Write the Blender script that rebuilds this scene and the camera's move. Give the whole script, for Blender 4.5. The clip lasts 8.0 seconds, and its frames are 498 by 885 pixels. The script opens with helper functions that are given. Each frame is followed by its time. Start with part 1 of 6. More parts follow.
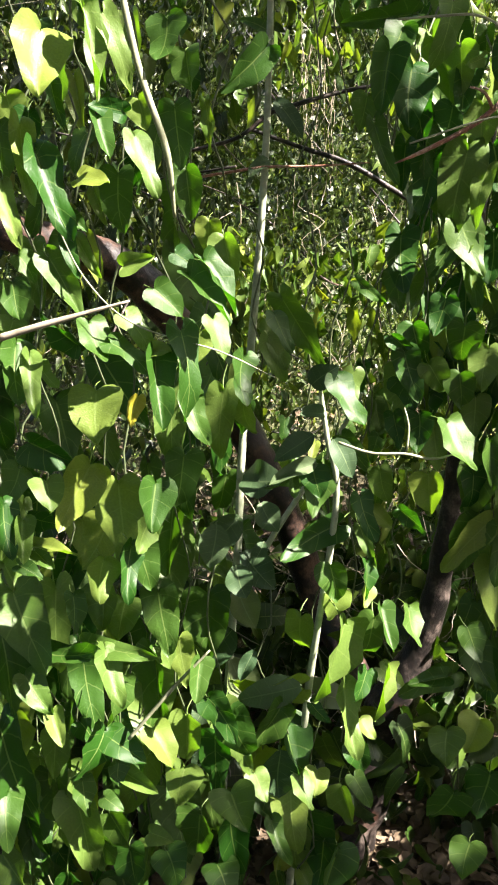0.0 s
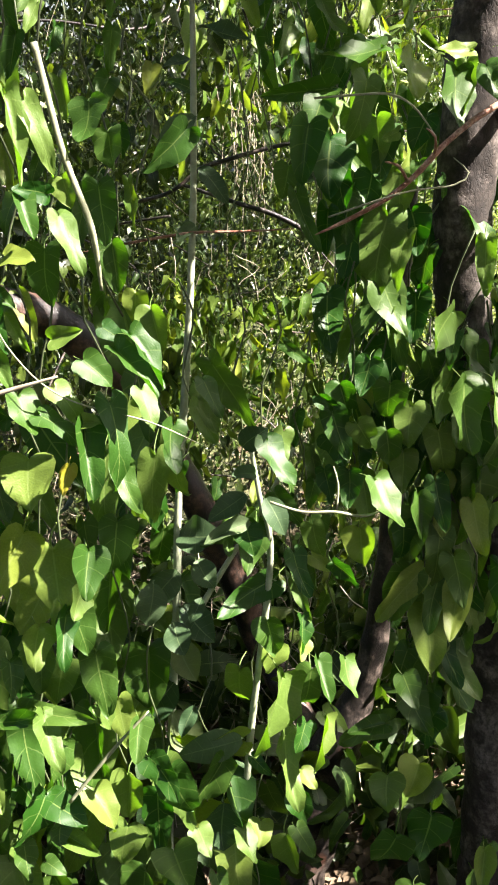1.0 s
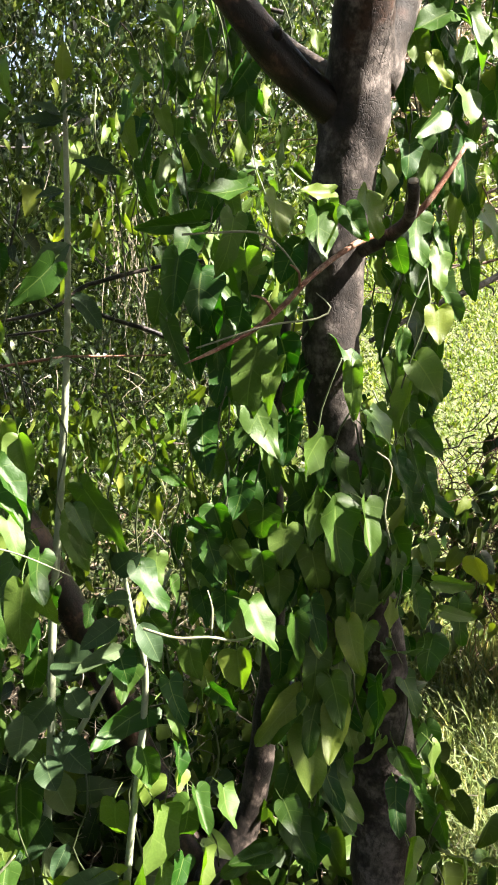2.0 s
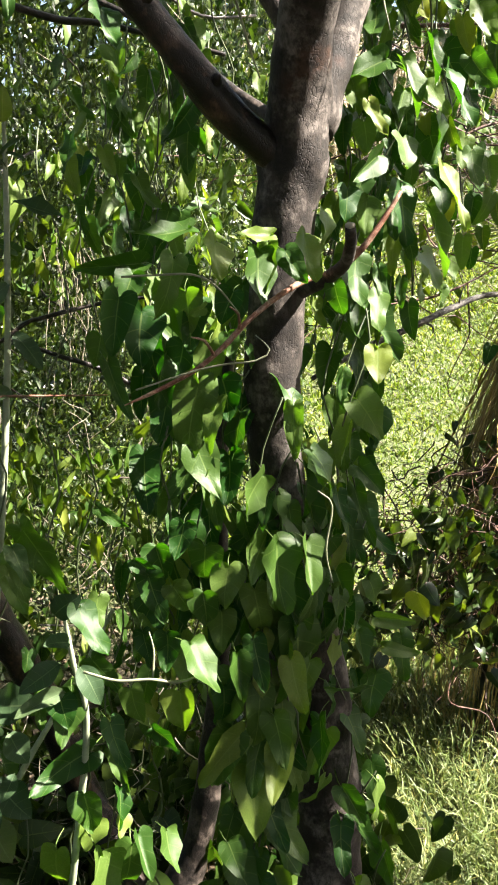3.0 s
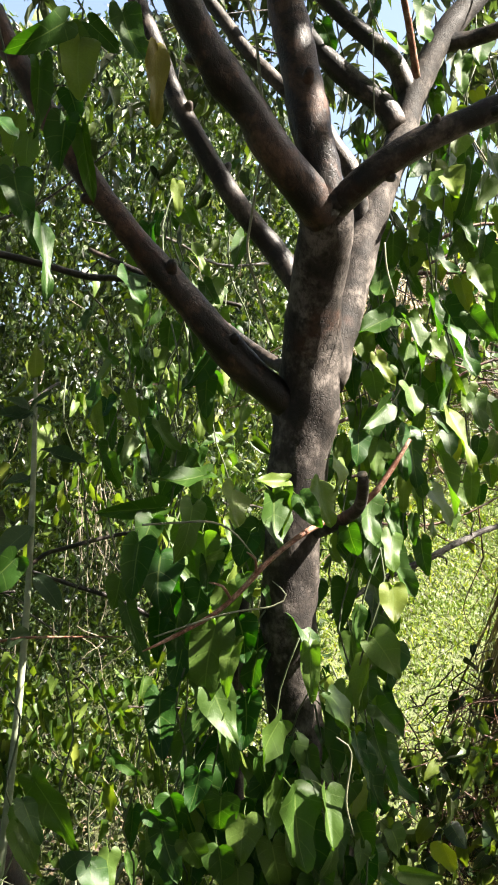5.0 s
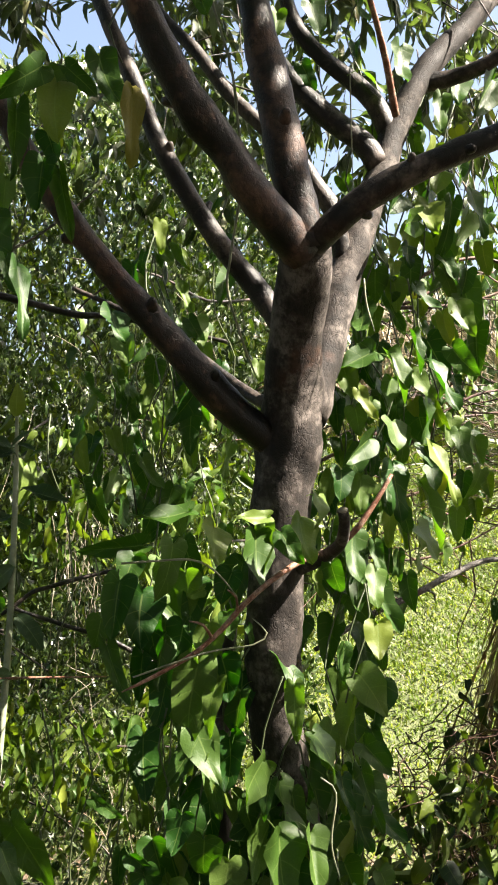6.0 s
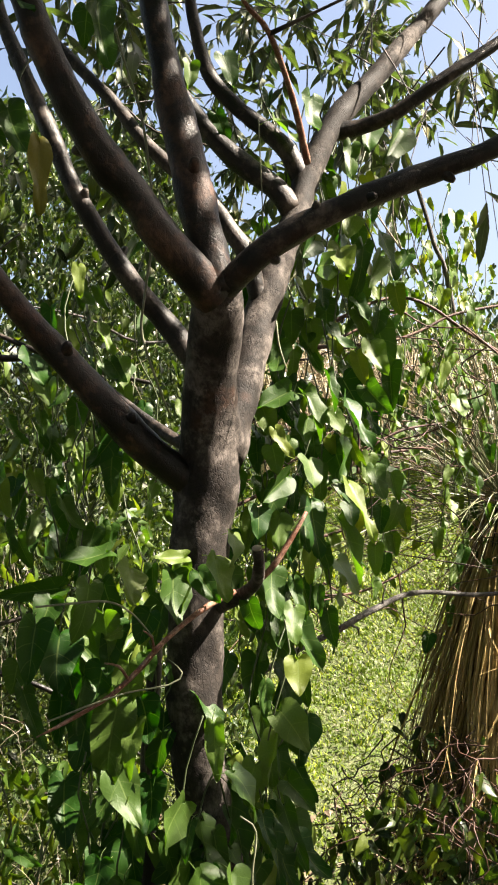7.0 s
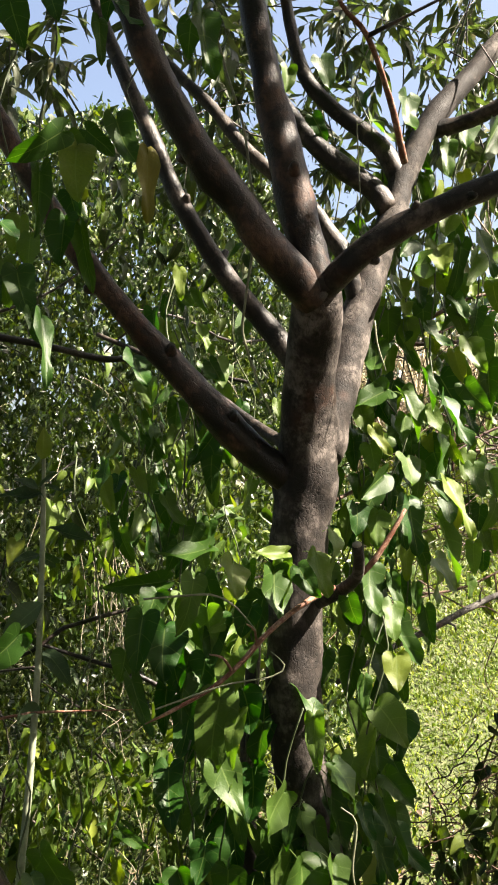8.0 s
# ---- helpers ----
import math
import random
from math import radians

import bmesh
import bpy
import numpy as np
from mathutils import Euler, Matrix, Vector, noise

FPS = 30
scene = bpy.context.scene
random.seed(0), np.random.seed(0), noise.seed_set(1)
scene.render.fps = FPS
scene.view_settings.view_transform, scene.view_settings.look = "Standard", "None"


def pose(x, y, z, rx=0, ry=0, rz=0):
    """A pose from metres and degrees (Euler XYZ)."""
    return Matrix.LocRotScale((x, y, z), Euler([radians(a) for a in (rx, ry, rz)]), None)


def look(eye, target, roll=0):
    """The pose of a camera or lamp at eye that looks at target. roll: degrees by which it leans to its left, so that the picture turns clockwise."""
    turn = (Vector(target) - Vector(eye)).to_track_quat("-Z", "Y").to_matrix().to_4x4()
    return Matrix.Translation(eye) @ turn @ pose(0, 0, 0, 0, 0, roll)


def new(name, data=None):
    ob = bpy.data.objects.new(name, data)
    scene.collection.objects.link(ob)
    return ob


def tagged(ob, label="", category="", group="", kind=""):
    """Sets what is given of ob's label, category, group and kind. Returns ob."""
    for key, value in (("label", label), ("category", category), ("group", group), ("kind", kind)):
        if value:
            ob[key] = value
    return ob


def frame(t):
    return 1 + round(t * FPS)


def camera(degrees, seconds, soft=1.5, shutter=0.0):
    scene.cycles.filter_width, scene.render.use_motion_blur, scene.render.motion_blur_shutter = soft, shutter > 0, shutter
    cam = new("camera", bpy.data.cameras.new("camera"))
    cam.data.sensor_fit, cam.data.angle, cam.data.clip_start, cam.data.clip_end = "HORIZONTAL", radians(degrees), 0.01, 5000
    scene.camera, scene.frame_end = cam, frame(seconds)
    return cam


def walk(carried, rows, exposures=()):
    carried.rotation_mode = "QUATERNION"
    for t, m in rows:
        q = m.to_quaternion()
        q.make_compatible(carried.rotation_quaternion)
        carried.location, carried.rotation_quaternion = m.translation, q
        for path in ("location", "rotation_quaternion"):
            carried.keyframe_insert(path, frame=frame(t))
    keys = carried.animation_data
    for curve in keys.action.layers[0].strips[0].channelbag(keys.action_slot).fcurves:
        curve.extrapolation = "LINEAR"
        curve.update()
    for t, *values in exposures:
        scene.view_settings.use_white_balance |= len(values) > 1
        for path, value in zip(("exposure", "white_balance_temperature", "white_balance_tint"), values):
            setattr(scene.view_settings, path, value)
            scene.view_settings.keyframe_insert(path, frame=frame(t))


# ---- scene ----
cam = camera(30.0, 8.0, soft=1.9)
PATH = [
    (0.0, (0.0000, -0.0000, 1.5500), (0.0000, 1.8544, 0.8008), -0.00),
    (0.5, (0.0166, -0.0052, 1.5799), (0.0741, 1.8487, 0.8316), -0.69),
    (1.0, (0.0218, -0.0025, 1.6011), (0.1309, 1.8672, 0.8996), -0.20),
    (1.5, (0.0310, 0.0000, 1.6162), (0.1985, 1.8958, 1.0016), 0.26),
    (2.0, (0.0550, 0.0018, 1.6344), (0.3837, 1.9100, 1.1336), 1.27),
    (2.2, (0.0597, 0.0036, 1.6388), (0.4319, 1.9112, 1.1671), 1.56),
    (3.3, (0.0691, -0.0012, 1.6587), (0.5050, 1.9068, 1.2466), 1.63),
    (3.5, (0.0682, -0.0010, 1.6656), (0.5081, 1.9152, 1.2985), 1.56),
    (4.0, (0.0574, -0.0045, 1.6835), (0.4875, 1.9390, 1.4888), 1.71),
    (4.5, (0.0573, -0.0141, 1.6955), (0.4683, 1.9420, 1.6279), 1.58),
    (4.7, (0.0566, -0.0166, 1.6977), (0.4597, 1.9421, 1.6623), 1.64),
    (6.0, (0.0822, -0.0214, 1.7044), (0.4842, 1.9366, 1.7722), 0.95),
    (6.5, (0.0949, -0.0402, 1.7083), (0.5163, 1.9106, 1.8378), 0.42),
    (7.0, (0.1151, -0.0479, 1.7075), (0.6324, 1.8783, 1.8560), -0.26),
    (7.5, (0.1156, -0.0506, 1.7071), (0.6087, 1.8821, 1.8542), -0.34),
    (8.0, (0.0929, -0.0694, 1.7069), (0.4270, 1.8973, 1.8498), 0.07),
]
walk(cam, [(t, look(eye, target, roll)) for t, eye, target, roll in PATH],
     exposures=[(0.0, 3.5, 6500, 17), (2.0, 3.44, 6500, 14), (3.5, 3.24, 6500, 11), (4.5, 3.18, 6550, 11), (6.0, 3.04, 6750, 12), (7.5, 2.76, 7000, 13), (8.0, 2.9, 7000, 13)])

# ---- light ----
SUN_AZ, SUN_EL = radians(110.0), radians(48.0)   # clockwise from +y, and above the horizon
world = bpy.data.worlds.new("sky")
scene.world = world
world.use_nodes = True
wn = world.node_tree
sky = wn.nodes.new("ShaderNodeTexSky")
sky.dust_density, sky.air_density, sky.ozone_density = 5.0, 1.0, 1.0
sky.sky_type, sky.sun_disc, sky.sun_elevation, sky.sun_rotation = "NISHITA", False, SUN_EL, SUN_AZ
wn.nodes["Background"].inputs["Strength"].default_value = 0.046
wn.links.new(sky.outputs["Color"], wn.nodes["Background"].inputs["Color"])
sun = new("sun", bpy.data.lights.new("sun", "SUN"))
sun.data.energy, sun.data.angle, sun.data.color = 4.6, radians(0.53), (1.0, 0.93, 0.82)
sun_from = Vector((math.sin(SUN_AZ) * math.cos(SUN_EL), math.cos(SUN_AZ) * math.cos(SUN_EL), math.sin(SUN_EL)))
sun.matrix_world = look(sun_from * 30, (0, 0, 0))


# ---- materials ----
def nodes_of(name):
    m = bpy.data.materials.new(name)
    m.use_nodes = True
    t = m.node_tree
    return m, t, t.nodes["Principled BSDF"], t.nodes["Material Output"]


def add(t, kind, **values):
    n = t.nodes.new(kind)
    for k, v in values.items():
        n.inputs[k.replace("_", " ")].default_value = v
    return n


def ramp(t, stops, source):
    n = t.nodes.new("ShaderNodeValToRGB")
    while len(n.color_ramp.elements) < len(stops):
        n.color_ramp.elements.new(0.5)
    for e, (p, c) in zip(n.color_ramp.elements, stops):
        e.position, e.color = p, (*c, 1)
    t.links.new(source, n.inputs["Fac"])
    return n.outputs["Color"]


def mixed(t, a, b, fac, mode="MIX"):
    n = t.nodes.new("ShaderNodeMix")
    n.data_type, n.blend_type = "RGBA", mode
    for sock, v in ((n.inputs[6], a), (n.inputs[7], b), (n.inputs[0], fac)):
        if isinstance(v, (int, float)):
            sock.default_value = v
        elif isinstance(v, tuple):
            sock.default_value = (*v, 1)
        else:
            t.links.new(v, sock)
    return n.outputs[2]


def calc(t, op, a, b=0.0):
    n = t.nodes.new("ShaderNodeMath")
    n.operation = op
    for sock, v in zip(n.inputs, (a, b)):
        if isinstance(v, (int, float)):
            sock.default_value = v
        else:
            t.links.new(v, sock)
    return n.outputs[0]


def leaf_material(name, dark, light, vein, rough=0.42, clear=0.26, glow=(1.2, 1.65, 0.35), single=True, gloss=0.33, patch=0.0):
    """A thin leaf: waxy upper skin, light passing through, a pale midrib and side veins laid along the leaf."""
    m, t, p, out = nodes_of(name)
    if single:
        rand = t.nodes.new("ShaderNodeObjectInfo").outputs["Random"]
    else:
        rand = t.nodes.new("ShaderNodeNewGeometry").outputs["Random Per Island"]
    base = ramp(t, [(0.0, dark), (0.5, tuple(0.68 * c + 0.32 * k for c, k in zip(dark, light))), (0.85, light), (1.0, tuple(c * k for c, k in zip(light, (1.5, 1.2, 0.9))))], rand)
    co = t.nodes.new("ShaderNodeTexCoord")
    blotch = add(t, "ShaderNodeTexNoise", Scale=38.0, Detail=3.0)
    t.links.new(co.outputs["Object"], blotch.inputs["Vector"])
    base = mixed(t, base, tuple(c * 0.6 for c in dark), calc(t, "MULTIPLY", blotch.outputs["Fac"], 0.45))
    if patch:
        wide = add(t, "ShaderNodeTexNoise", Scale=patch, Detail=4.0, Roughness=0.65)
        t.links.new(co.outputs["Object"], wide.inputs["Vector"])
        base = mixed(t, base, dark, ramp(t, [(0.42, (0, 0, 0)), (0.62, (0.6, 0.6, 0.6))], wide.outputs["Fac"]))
    uv = t.nodes.new("ShaderNodeSeparateXYZ")
    t.links.new(co.outputs["UV"], uv.inputs[0])
    across = calc(t, "ABSOLUTE", calc(t, "SUBTRACT", uv.outputs["X"], 0.5))
    mid = calc(t, "LESS_THAN", across, 0.02)
    run = calc(t, "SUBTRACT", calc(t, "MULTIPLY", uv.outputs["Y"], 6.0), calc(t, "MULTIPLY", across, 1.2))
    side = calc(t, "LESS_THAN", calc(t, "ABSOLUTE", calc(t, "SUBTRACT", calc(t, "FRACT", run), 0.5)), 0.028)
    veins = calc(t, "MAXIMUM", mid, calc(t, "MULTIPLY", side, 0.5))
    base = mixed(t, base, vein, calc(t, "MULTIPLY", veins, 0.42))
    p.inputs["Roughness"].default_value = rough
    p.inputs["Specular IOR Level"].default_value = gloss
    t.links.new(base, p.inputs["Base Color"])
    bump = add(t, "ShaderNodeBump", Strength=0.35, Distance=0.002)
    t.links.new(calc(t, "ADD", calc(t, "MULTIPLY", blotch.outputs["Fac"], 0.6), calc(t, "MULTIPLY", veins, -0.5)), bump.inputs["Height"])
    t.links.new(bump.outputs["Normal"], p.inputs["Normal"])
    tr = t.nodes.new("ShaderNodeBsdfTranslucent")
    t.links.new(mixed(t, base, glow, 1.0, "MULTIPLY"), tr.inputs["Color"])
    mix = add(t, "ShaderNodeMixShader", Fac=clear)
    t.links.new(p.outputs[0], mix.inputs[1])
    t.links.new(tr.outputs[0], mix.inputs[2])
    t.links.new(mix.outputs[0], out.inputs["Surface"])
    return m


def bark_material(name, dark, mid, light, scale=1.0, rough=0.75, relief=0.3, gloss=0.3):
    """Smooth bark: mottled patches, fine pits and cracks, rusty scars, uneven gloss."""
    m, t, p, out = nodes_of(name)
    co = t.nodes.new("ShaderNodeTexCoord")
    flat = t.nodes.new("ShaderNodeMapping")
    flat.inputs["Scale"].default_value = (1.0, 1.0, 0.7)
    t.links.new(co.outputs["Object"], flat.inputs["Vector"])
    coarse = add(t, "ShaderNodeTexNoise", Scale=13.0 * scale, Detail=5.0, Roughness=0.65)
    scars = add(t, "ShaderNodeTexNoise", Scale=7.0 * scale, Detail=3.0)
    fine = add(t, "ShaderNodeTexNoise", Scale=120.0 * scale, Detail=5.0, Roughness=0.7)
    grain = add(t, "ShaderNodeTexNoise", Scale=60.0 * scale, Detail=3.0)
    for n in (coarse, scars):
        t.links.new(co.outputs["Object"], n.inputs["Vector"])
    for n in (fine, grain):
        t.links.new(flat.outputs[0], n.inputs["Vector"])
    bent = t.nodes.new("ShaderNodeVectorMath")
    bent.operation = "MULTIPLY_ADD"
    bent.inputs[1].default_value = (0.02, 0.02, 0.02)
    t.links.new(grain.outputs["Color"], bent.inputs[0])
    t.links.new(flat.outputs[0], bent.inputs[2])
    cracks = add(t, "ShaderNodeTexVoronoi", Scale=150.0 * scale)
    cracks.feature = "DISTANCE_TO_EDGE"
    t.links.new(bent.outputs[0], cracks.inputs["Vector"])
    groove = ramp(t, [(0.0, (1, 1, 1)), (0.09, (0, 0, 0))], cracks.outputs["Distance"])
    body = ramp(t, [(0.4, dark), (0.5, mid), (0.62, light)], coarse.outputs["Fac"])
    body = mixed(t, body, (0.1, 0.035, 0.014), ramp(t, [(0.64, (0, 0, 0)), (0.74, (0.55, 0.55, 0.55))], scars.outputs["Fac"]))
    spots = add(t, "ShaderNodeTexNoise", Scale=34.0 * scale, Detail=4.0, Roughness=0.6)
    t.links.new(co.outputs["Object"], spots.inputs["Vector"])
    body = mixed(t, body, light, ramp(t, [(0.58, (0, 0, 0)), (0.68, (0.75, 0.75, 0.75))], spots.outputs["Fac"]))
    body = mixed(t, body, tuple(c * 0.5 for c in dark), ramp(t, [(0.34, (0.8, 0.8, 0.8)), (0.46, (0, 0, 0))], spots.outputs["Fac"]))
    body = mixed(t, body, tuple(c * 0.5 for c in dark), ramp(t, [(0.42, (0, 0, 0)), (0.68, (0.75, 0.75, 0.75))], fine.outputs["Fac"]))
    where = ramp(t, [(0.4, (0.1, 0.1, 0.1)), (0.62, (0.6, 0.6, 0.6))], grain.outputs["Fac"])
    cut = mixed(t, groove, where, 1.0, "MULTIPLY")
    body = mixed(t, body, tuple(c * 0.4 for c in dark), cut)
    t.links.new(body, p.inputs["Base Color"])
    p.inputs["Specular IOR Level"].default_value = gloss
    t.links.new(calc(t, "ADD", calc(t, "MULTIPLY", coarse.outputs["Fac"], 0.4), rough - 0.2), p.inputs["Roughness"])
    bump = add(t, "ShaderNodeBump", Strength=relief, Distance=0.0035)
    t.links.new(calc(t, "SUBTRACT", calc(t, "ADD", fine.outputs["Fac"], calc(t, "MULTIPLY", grain.outputs["Fac"], 0.3)), calc(t, "MULTIPLY", cut, 0.7)), bump.inputs["Height"])
    t.links.new(bump.outputs["Normal"], p.inputs["Normal"])
    return m


def plain_material(name, dark, light, scale=20.0, rough=0.8):
    m, t, p, out = nodes_of(name)
    co = t.nodes.new("ShaderNodeTexCoord")
    n1 = add(t, "ShaderNodeTexNoise", Scale=scale, Detail=5.0, Roughness=0.65)
    t.links.new(co.outputs["Object"], n1.inputs["Vector"])
    base = ramp(t, [(0.3, dark), (0.7, light)], n1.outputs["Fac"])
    rnd = t.nodes.new("ShaderNodeNewGeometry").outputs["Random Per Island"]
    base = mixed(t, base, tuple(c * 0.5 for c in dark), calc(t, "MULTIPLY", rnd, 0.5))
    t.links.new(base, p.inputs["Base Color"])
    p.inputs["Roughness"].default_value = rough
    bump = add(t, "ShaderNodeBump", Strength=0.3, Distance=0.003)
    t.links.new(n1.outputs["Fac"], bump.inputs["Height"])
    t.links.new(bump.outputs["Normal"], p.inputs["Normal"])
    return m


def ground_material():
    """Leaf litter and soil under the trees, going over into sunlit grass on the bank."""
    m, t, p, out = nodes_of("ground")
    geo = t.nodes.new("ShaderNodeNewGeometry")
    n1 = add(t, "ShaderNodeTexNoise", Scale=3.0, Detail=6.0)
    n2 = add(t, "ShaderNodeTexNoise", Scale=45.0, Detail=6.0, Roughness=0.7)
    for n in (n1, n2):
        t.links.new(geo.outputs["Position"], n.inputs["Vector"])
    litter = ramp(t, [(0.3, (0.018, 0.012, 0.007)), (0.5, (0.05, 0.035, 0.02)), (0.72, (0.11, 0.082, 0.048))], n2.outputs["Fac"])
    grass = ramp(t, [(0.3, (0.02, 0.03, 0.008)), (0.55, (0.06, 0.075, 0.02)), (0.75, (0.16, 0.15, 0.08))], n2.outputs["Fac"])
    place = t.nodes.new("ShaderNodeSeparateXYZ")
    t.links.new(geo.outputs["Position"], place.inputs[0])
    edge = calc(t, "SUBTRACT", calc(t, "ADD", place.outputs["Y"], calc(t, "MULTIPLY", n1.outputs["Fac"], 1.2)), 3.4)
    n = t.nodes.new("ShaderNodeClamp")
    t.links.new(edge, n.inputs[0])
    t.links.new(mixed(t, litter, grass, n.outputs[0]), p.inputs["Base Color"])
    p.inputs["Roughness"].default_value = 0.9
    bump = add(t, "ShaderNodeBump", Strength=0.8, Distance=0.02)
    t.links.new(n2.outputs["Fac"], bump.inputs["Height"])
    t.links.new(bump.outputs["Normal"], p.inputs["Normal"])
    return m


VINE = leaf_material("vine leaf", (0.011, 0.054, 0.003), (0.112, 0.174, 0.034), (0.17, 0.23, 0.07), rough=0.46, gloss=0.32, glow=(1.35, 1.9, 0.25), clear=0.4)
# Yellower, clearer copy of VINE: light from behind put into the leaf colour
VINE_BACKLIT = leaf_material("backlit vine leaf", (0.04, 0.1, 0.008), (0.15, 0.21, 0.03), (0.2, 0.25, 0.06), glow=(1.9, 1.8, 0.3), clear=0.4)
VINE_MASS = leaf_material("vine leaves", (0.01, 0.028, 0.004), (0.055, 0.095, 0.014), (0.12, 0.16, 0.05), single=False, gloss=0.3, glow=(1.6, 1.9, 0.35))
GREY = leaf_material("grey leaf", (0.022, 0.052, 0.018), (0.075, 0.115, 0.05), (0.14, 0.19, 0.09), rough=0.6, clear=0.22)
CROWN = leaf_material("crown leaves", (0.05, 0.065, 0.038), (0.15, 0.17, 0.11), (0.22, 0.25, 0.14), rough=0.4, clear=0.28, single=False)
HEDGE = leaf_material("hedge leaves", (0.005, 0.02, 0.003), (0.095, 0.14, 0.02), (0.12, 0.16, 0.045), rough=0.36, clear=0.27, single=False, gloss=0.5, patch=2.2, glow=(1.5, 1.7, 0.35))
YELLOW = leaf_material("yellow leaf", (0.22, 0.2, 0.016), (0.3, 0.28, 0.035), (0.36, 0.34, 0.1))
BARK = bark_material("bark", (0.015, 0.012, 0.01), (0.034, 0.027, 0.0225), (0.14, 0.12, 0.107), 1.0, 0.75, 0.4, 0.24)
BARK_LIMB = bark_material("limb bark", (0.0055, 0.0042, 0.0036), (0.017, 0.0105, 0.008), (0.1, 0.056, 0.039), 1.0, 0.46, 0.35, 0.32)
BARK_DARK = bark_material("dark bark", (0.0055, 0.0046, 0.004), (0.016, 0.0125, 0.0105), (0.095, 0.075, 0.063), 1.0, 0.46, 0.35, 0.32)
TWIG_GREY = bark_material("grey wood", (0.05, 0.044, 0.04), (0.1, 0.092, 0.085), (0.19, 0.18, 0.165), 3.0)
TWIG_RED = bark_material("red twig", (0.15, 0.06, 0.035), (0.24, 0.11, 0.07), (0.36, 0.25, 0.18), 4.0, 0.5)
TWIG_BROWN = bark_material("brown twig", (0.028, 0.014, 0.01), (0.08, 0.036, 0.025), (0.17, 0.1, 0.07), 3.0, 0.55)
TENDRIL = plain_material("pale tendril", (0.12, 0.13, 0.07), (0.3, 0.31, 0.2), 60.0, 0.6)
STEM = plain_material("green stem", (0.032, 0.048, 0.016), (0.09, 0.11, 0.048), 60.0, 0.6)
SHOOT_GREY = plain_material("grey shoot", (0.17, 0.2, 0.12), (0.38, 0.41, 0.29), 60.0, 0.7)
DRY = plain_material("dry stems", (0.13, 0.11, 0.07), (0.34, 0.3, 0.23), 30.0, 0.8)
DEAD_GRASS = plain_material("dead grass", (0.2, 0.16, 0.085), (0.5, 0.42, 0.26), 20.0, 0.8)
STRAW = plain_material("straw", (0.26, 0.165, 0.046), (0.62, 0.47, 0.19), 25.0, 0.7)
# Paler and yellower than HEDGE: sunlight on the hedge front put into the colour
SPRIG_LIT = leaf_material("sunlit sprig leaves", (0.03, 0.075, 0.01), (0.13, 0.19, 0.035), (0.2, 0.25, 0.08), single=False, clear=0.4, glow=(1.6, 1.6, 0.35))
TUFT = plain_material("tuft leaves", (0.075, 0.085, 0.035), (0.26, 0.27, 0.14), 18.0, 0.55)
GRASS = leaf_material("grass blades", (0.045, 0.09, 0.005), (0.23, 0.295, 0.026), (0.24, 0.29, 0.07), gloss=0.3, patch=2.6, single=False, clear=0.35, glow=(1.3, 1.3, 0.6))
DRY_GRASS = leaf_material("half dry grass", (0.06, 0.1, 0.02), (0.21, 0.24, 0.09), (0.27, 0.3, 0.15), single=False, clear=0.3, glow=(1.2, 1.2, 0.7))
LITTER = plain_material("fallen leaves", (0.06, 0.038, 0.02), (0.2, 0.145, 0.088), 15.0, 0.8)
GROUND = ground_material()


# ---- building ----
def part(name, data, material, parent=None, label=""):
    """Links a mesh as one object, under a thing or under a part of one."""
    if isinstance(data, bmesh.types.BMesh):
        me = bpy.data.meshes.new(name)
        data.to_mesh(me)
        data.free()
        data = me
    if material and not data.materials:
        data.materials.append(material)
    ob = new(name, data)
    if parent is not None:
        ob.parent = parent
    return tagged(ob, label)


def mesh_of(name, verts, faces, uv=None, smooth=True):
    """A mesh from arrays: verts (n, 3), quads (m, 4) and one uv for each vertex."""
    me = bpy.data.meshes.new(name)
    verts, faces = np.asarray(verts, np.float32), np.asarray(faces, np.int32)
    me.vertices.add(len(verts))
    me.vertices.foreach_set("co", verts.ravel())
    me.loops.add(faces.size)
    me.loops.foreach_set("vertex_index", faces.ravel())
    me.polygons.add(len(faces))
    me.polygons.foreach_set("loop_start", np.arange(0, faces.size, faces.shape[1], dtype=np.int32))
    me.polygons.foreach_set("use_smooth", np.full(len(faces), smooth))
    if uv is not None:
        layer = me.uv_layers.new(name="UVMap")
        layer.data.foreach_set("uv", np.asarray(uv, np.float32)[faces.ravel()].ravel())
    me.update(calc_edges=True)
    return me


def smooth_line(points, radii, step):
    """Points and radii along a curve through the given ones."""
    p = [Vector(q) for q in points]
    p = [2 * p[0] - p[1]] + p + [2 * p[-1] - p[-2]]
    out, rad = [], []
    for i in range(1, len(p) - 2):
        n = max(2, int((p[i + 1] - p[i]).length / step))
        for k in range(n):
            u = k / n
            out.append(0.5 * ((2 * p[i]) + (p[i + 1] - p[i - 1]) * u + (2 * p[i - 1] - 5 * p[i] + 4 * p[i + 1] - p[i + 2]) * u * u
                              + (3 * p[i] - p[i - 1] - 3 * p[i + 1] + p[i + 2]) * u ** 3))
            rad.append(radii[i - 1] * (1 - u) + radii[i] * u)
    return out + [p[-2]], rad + [radii[-1]]


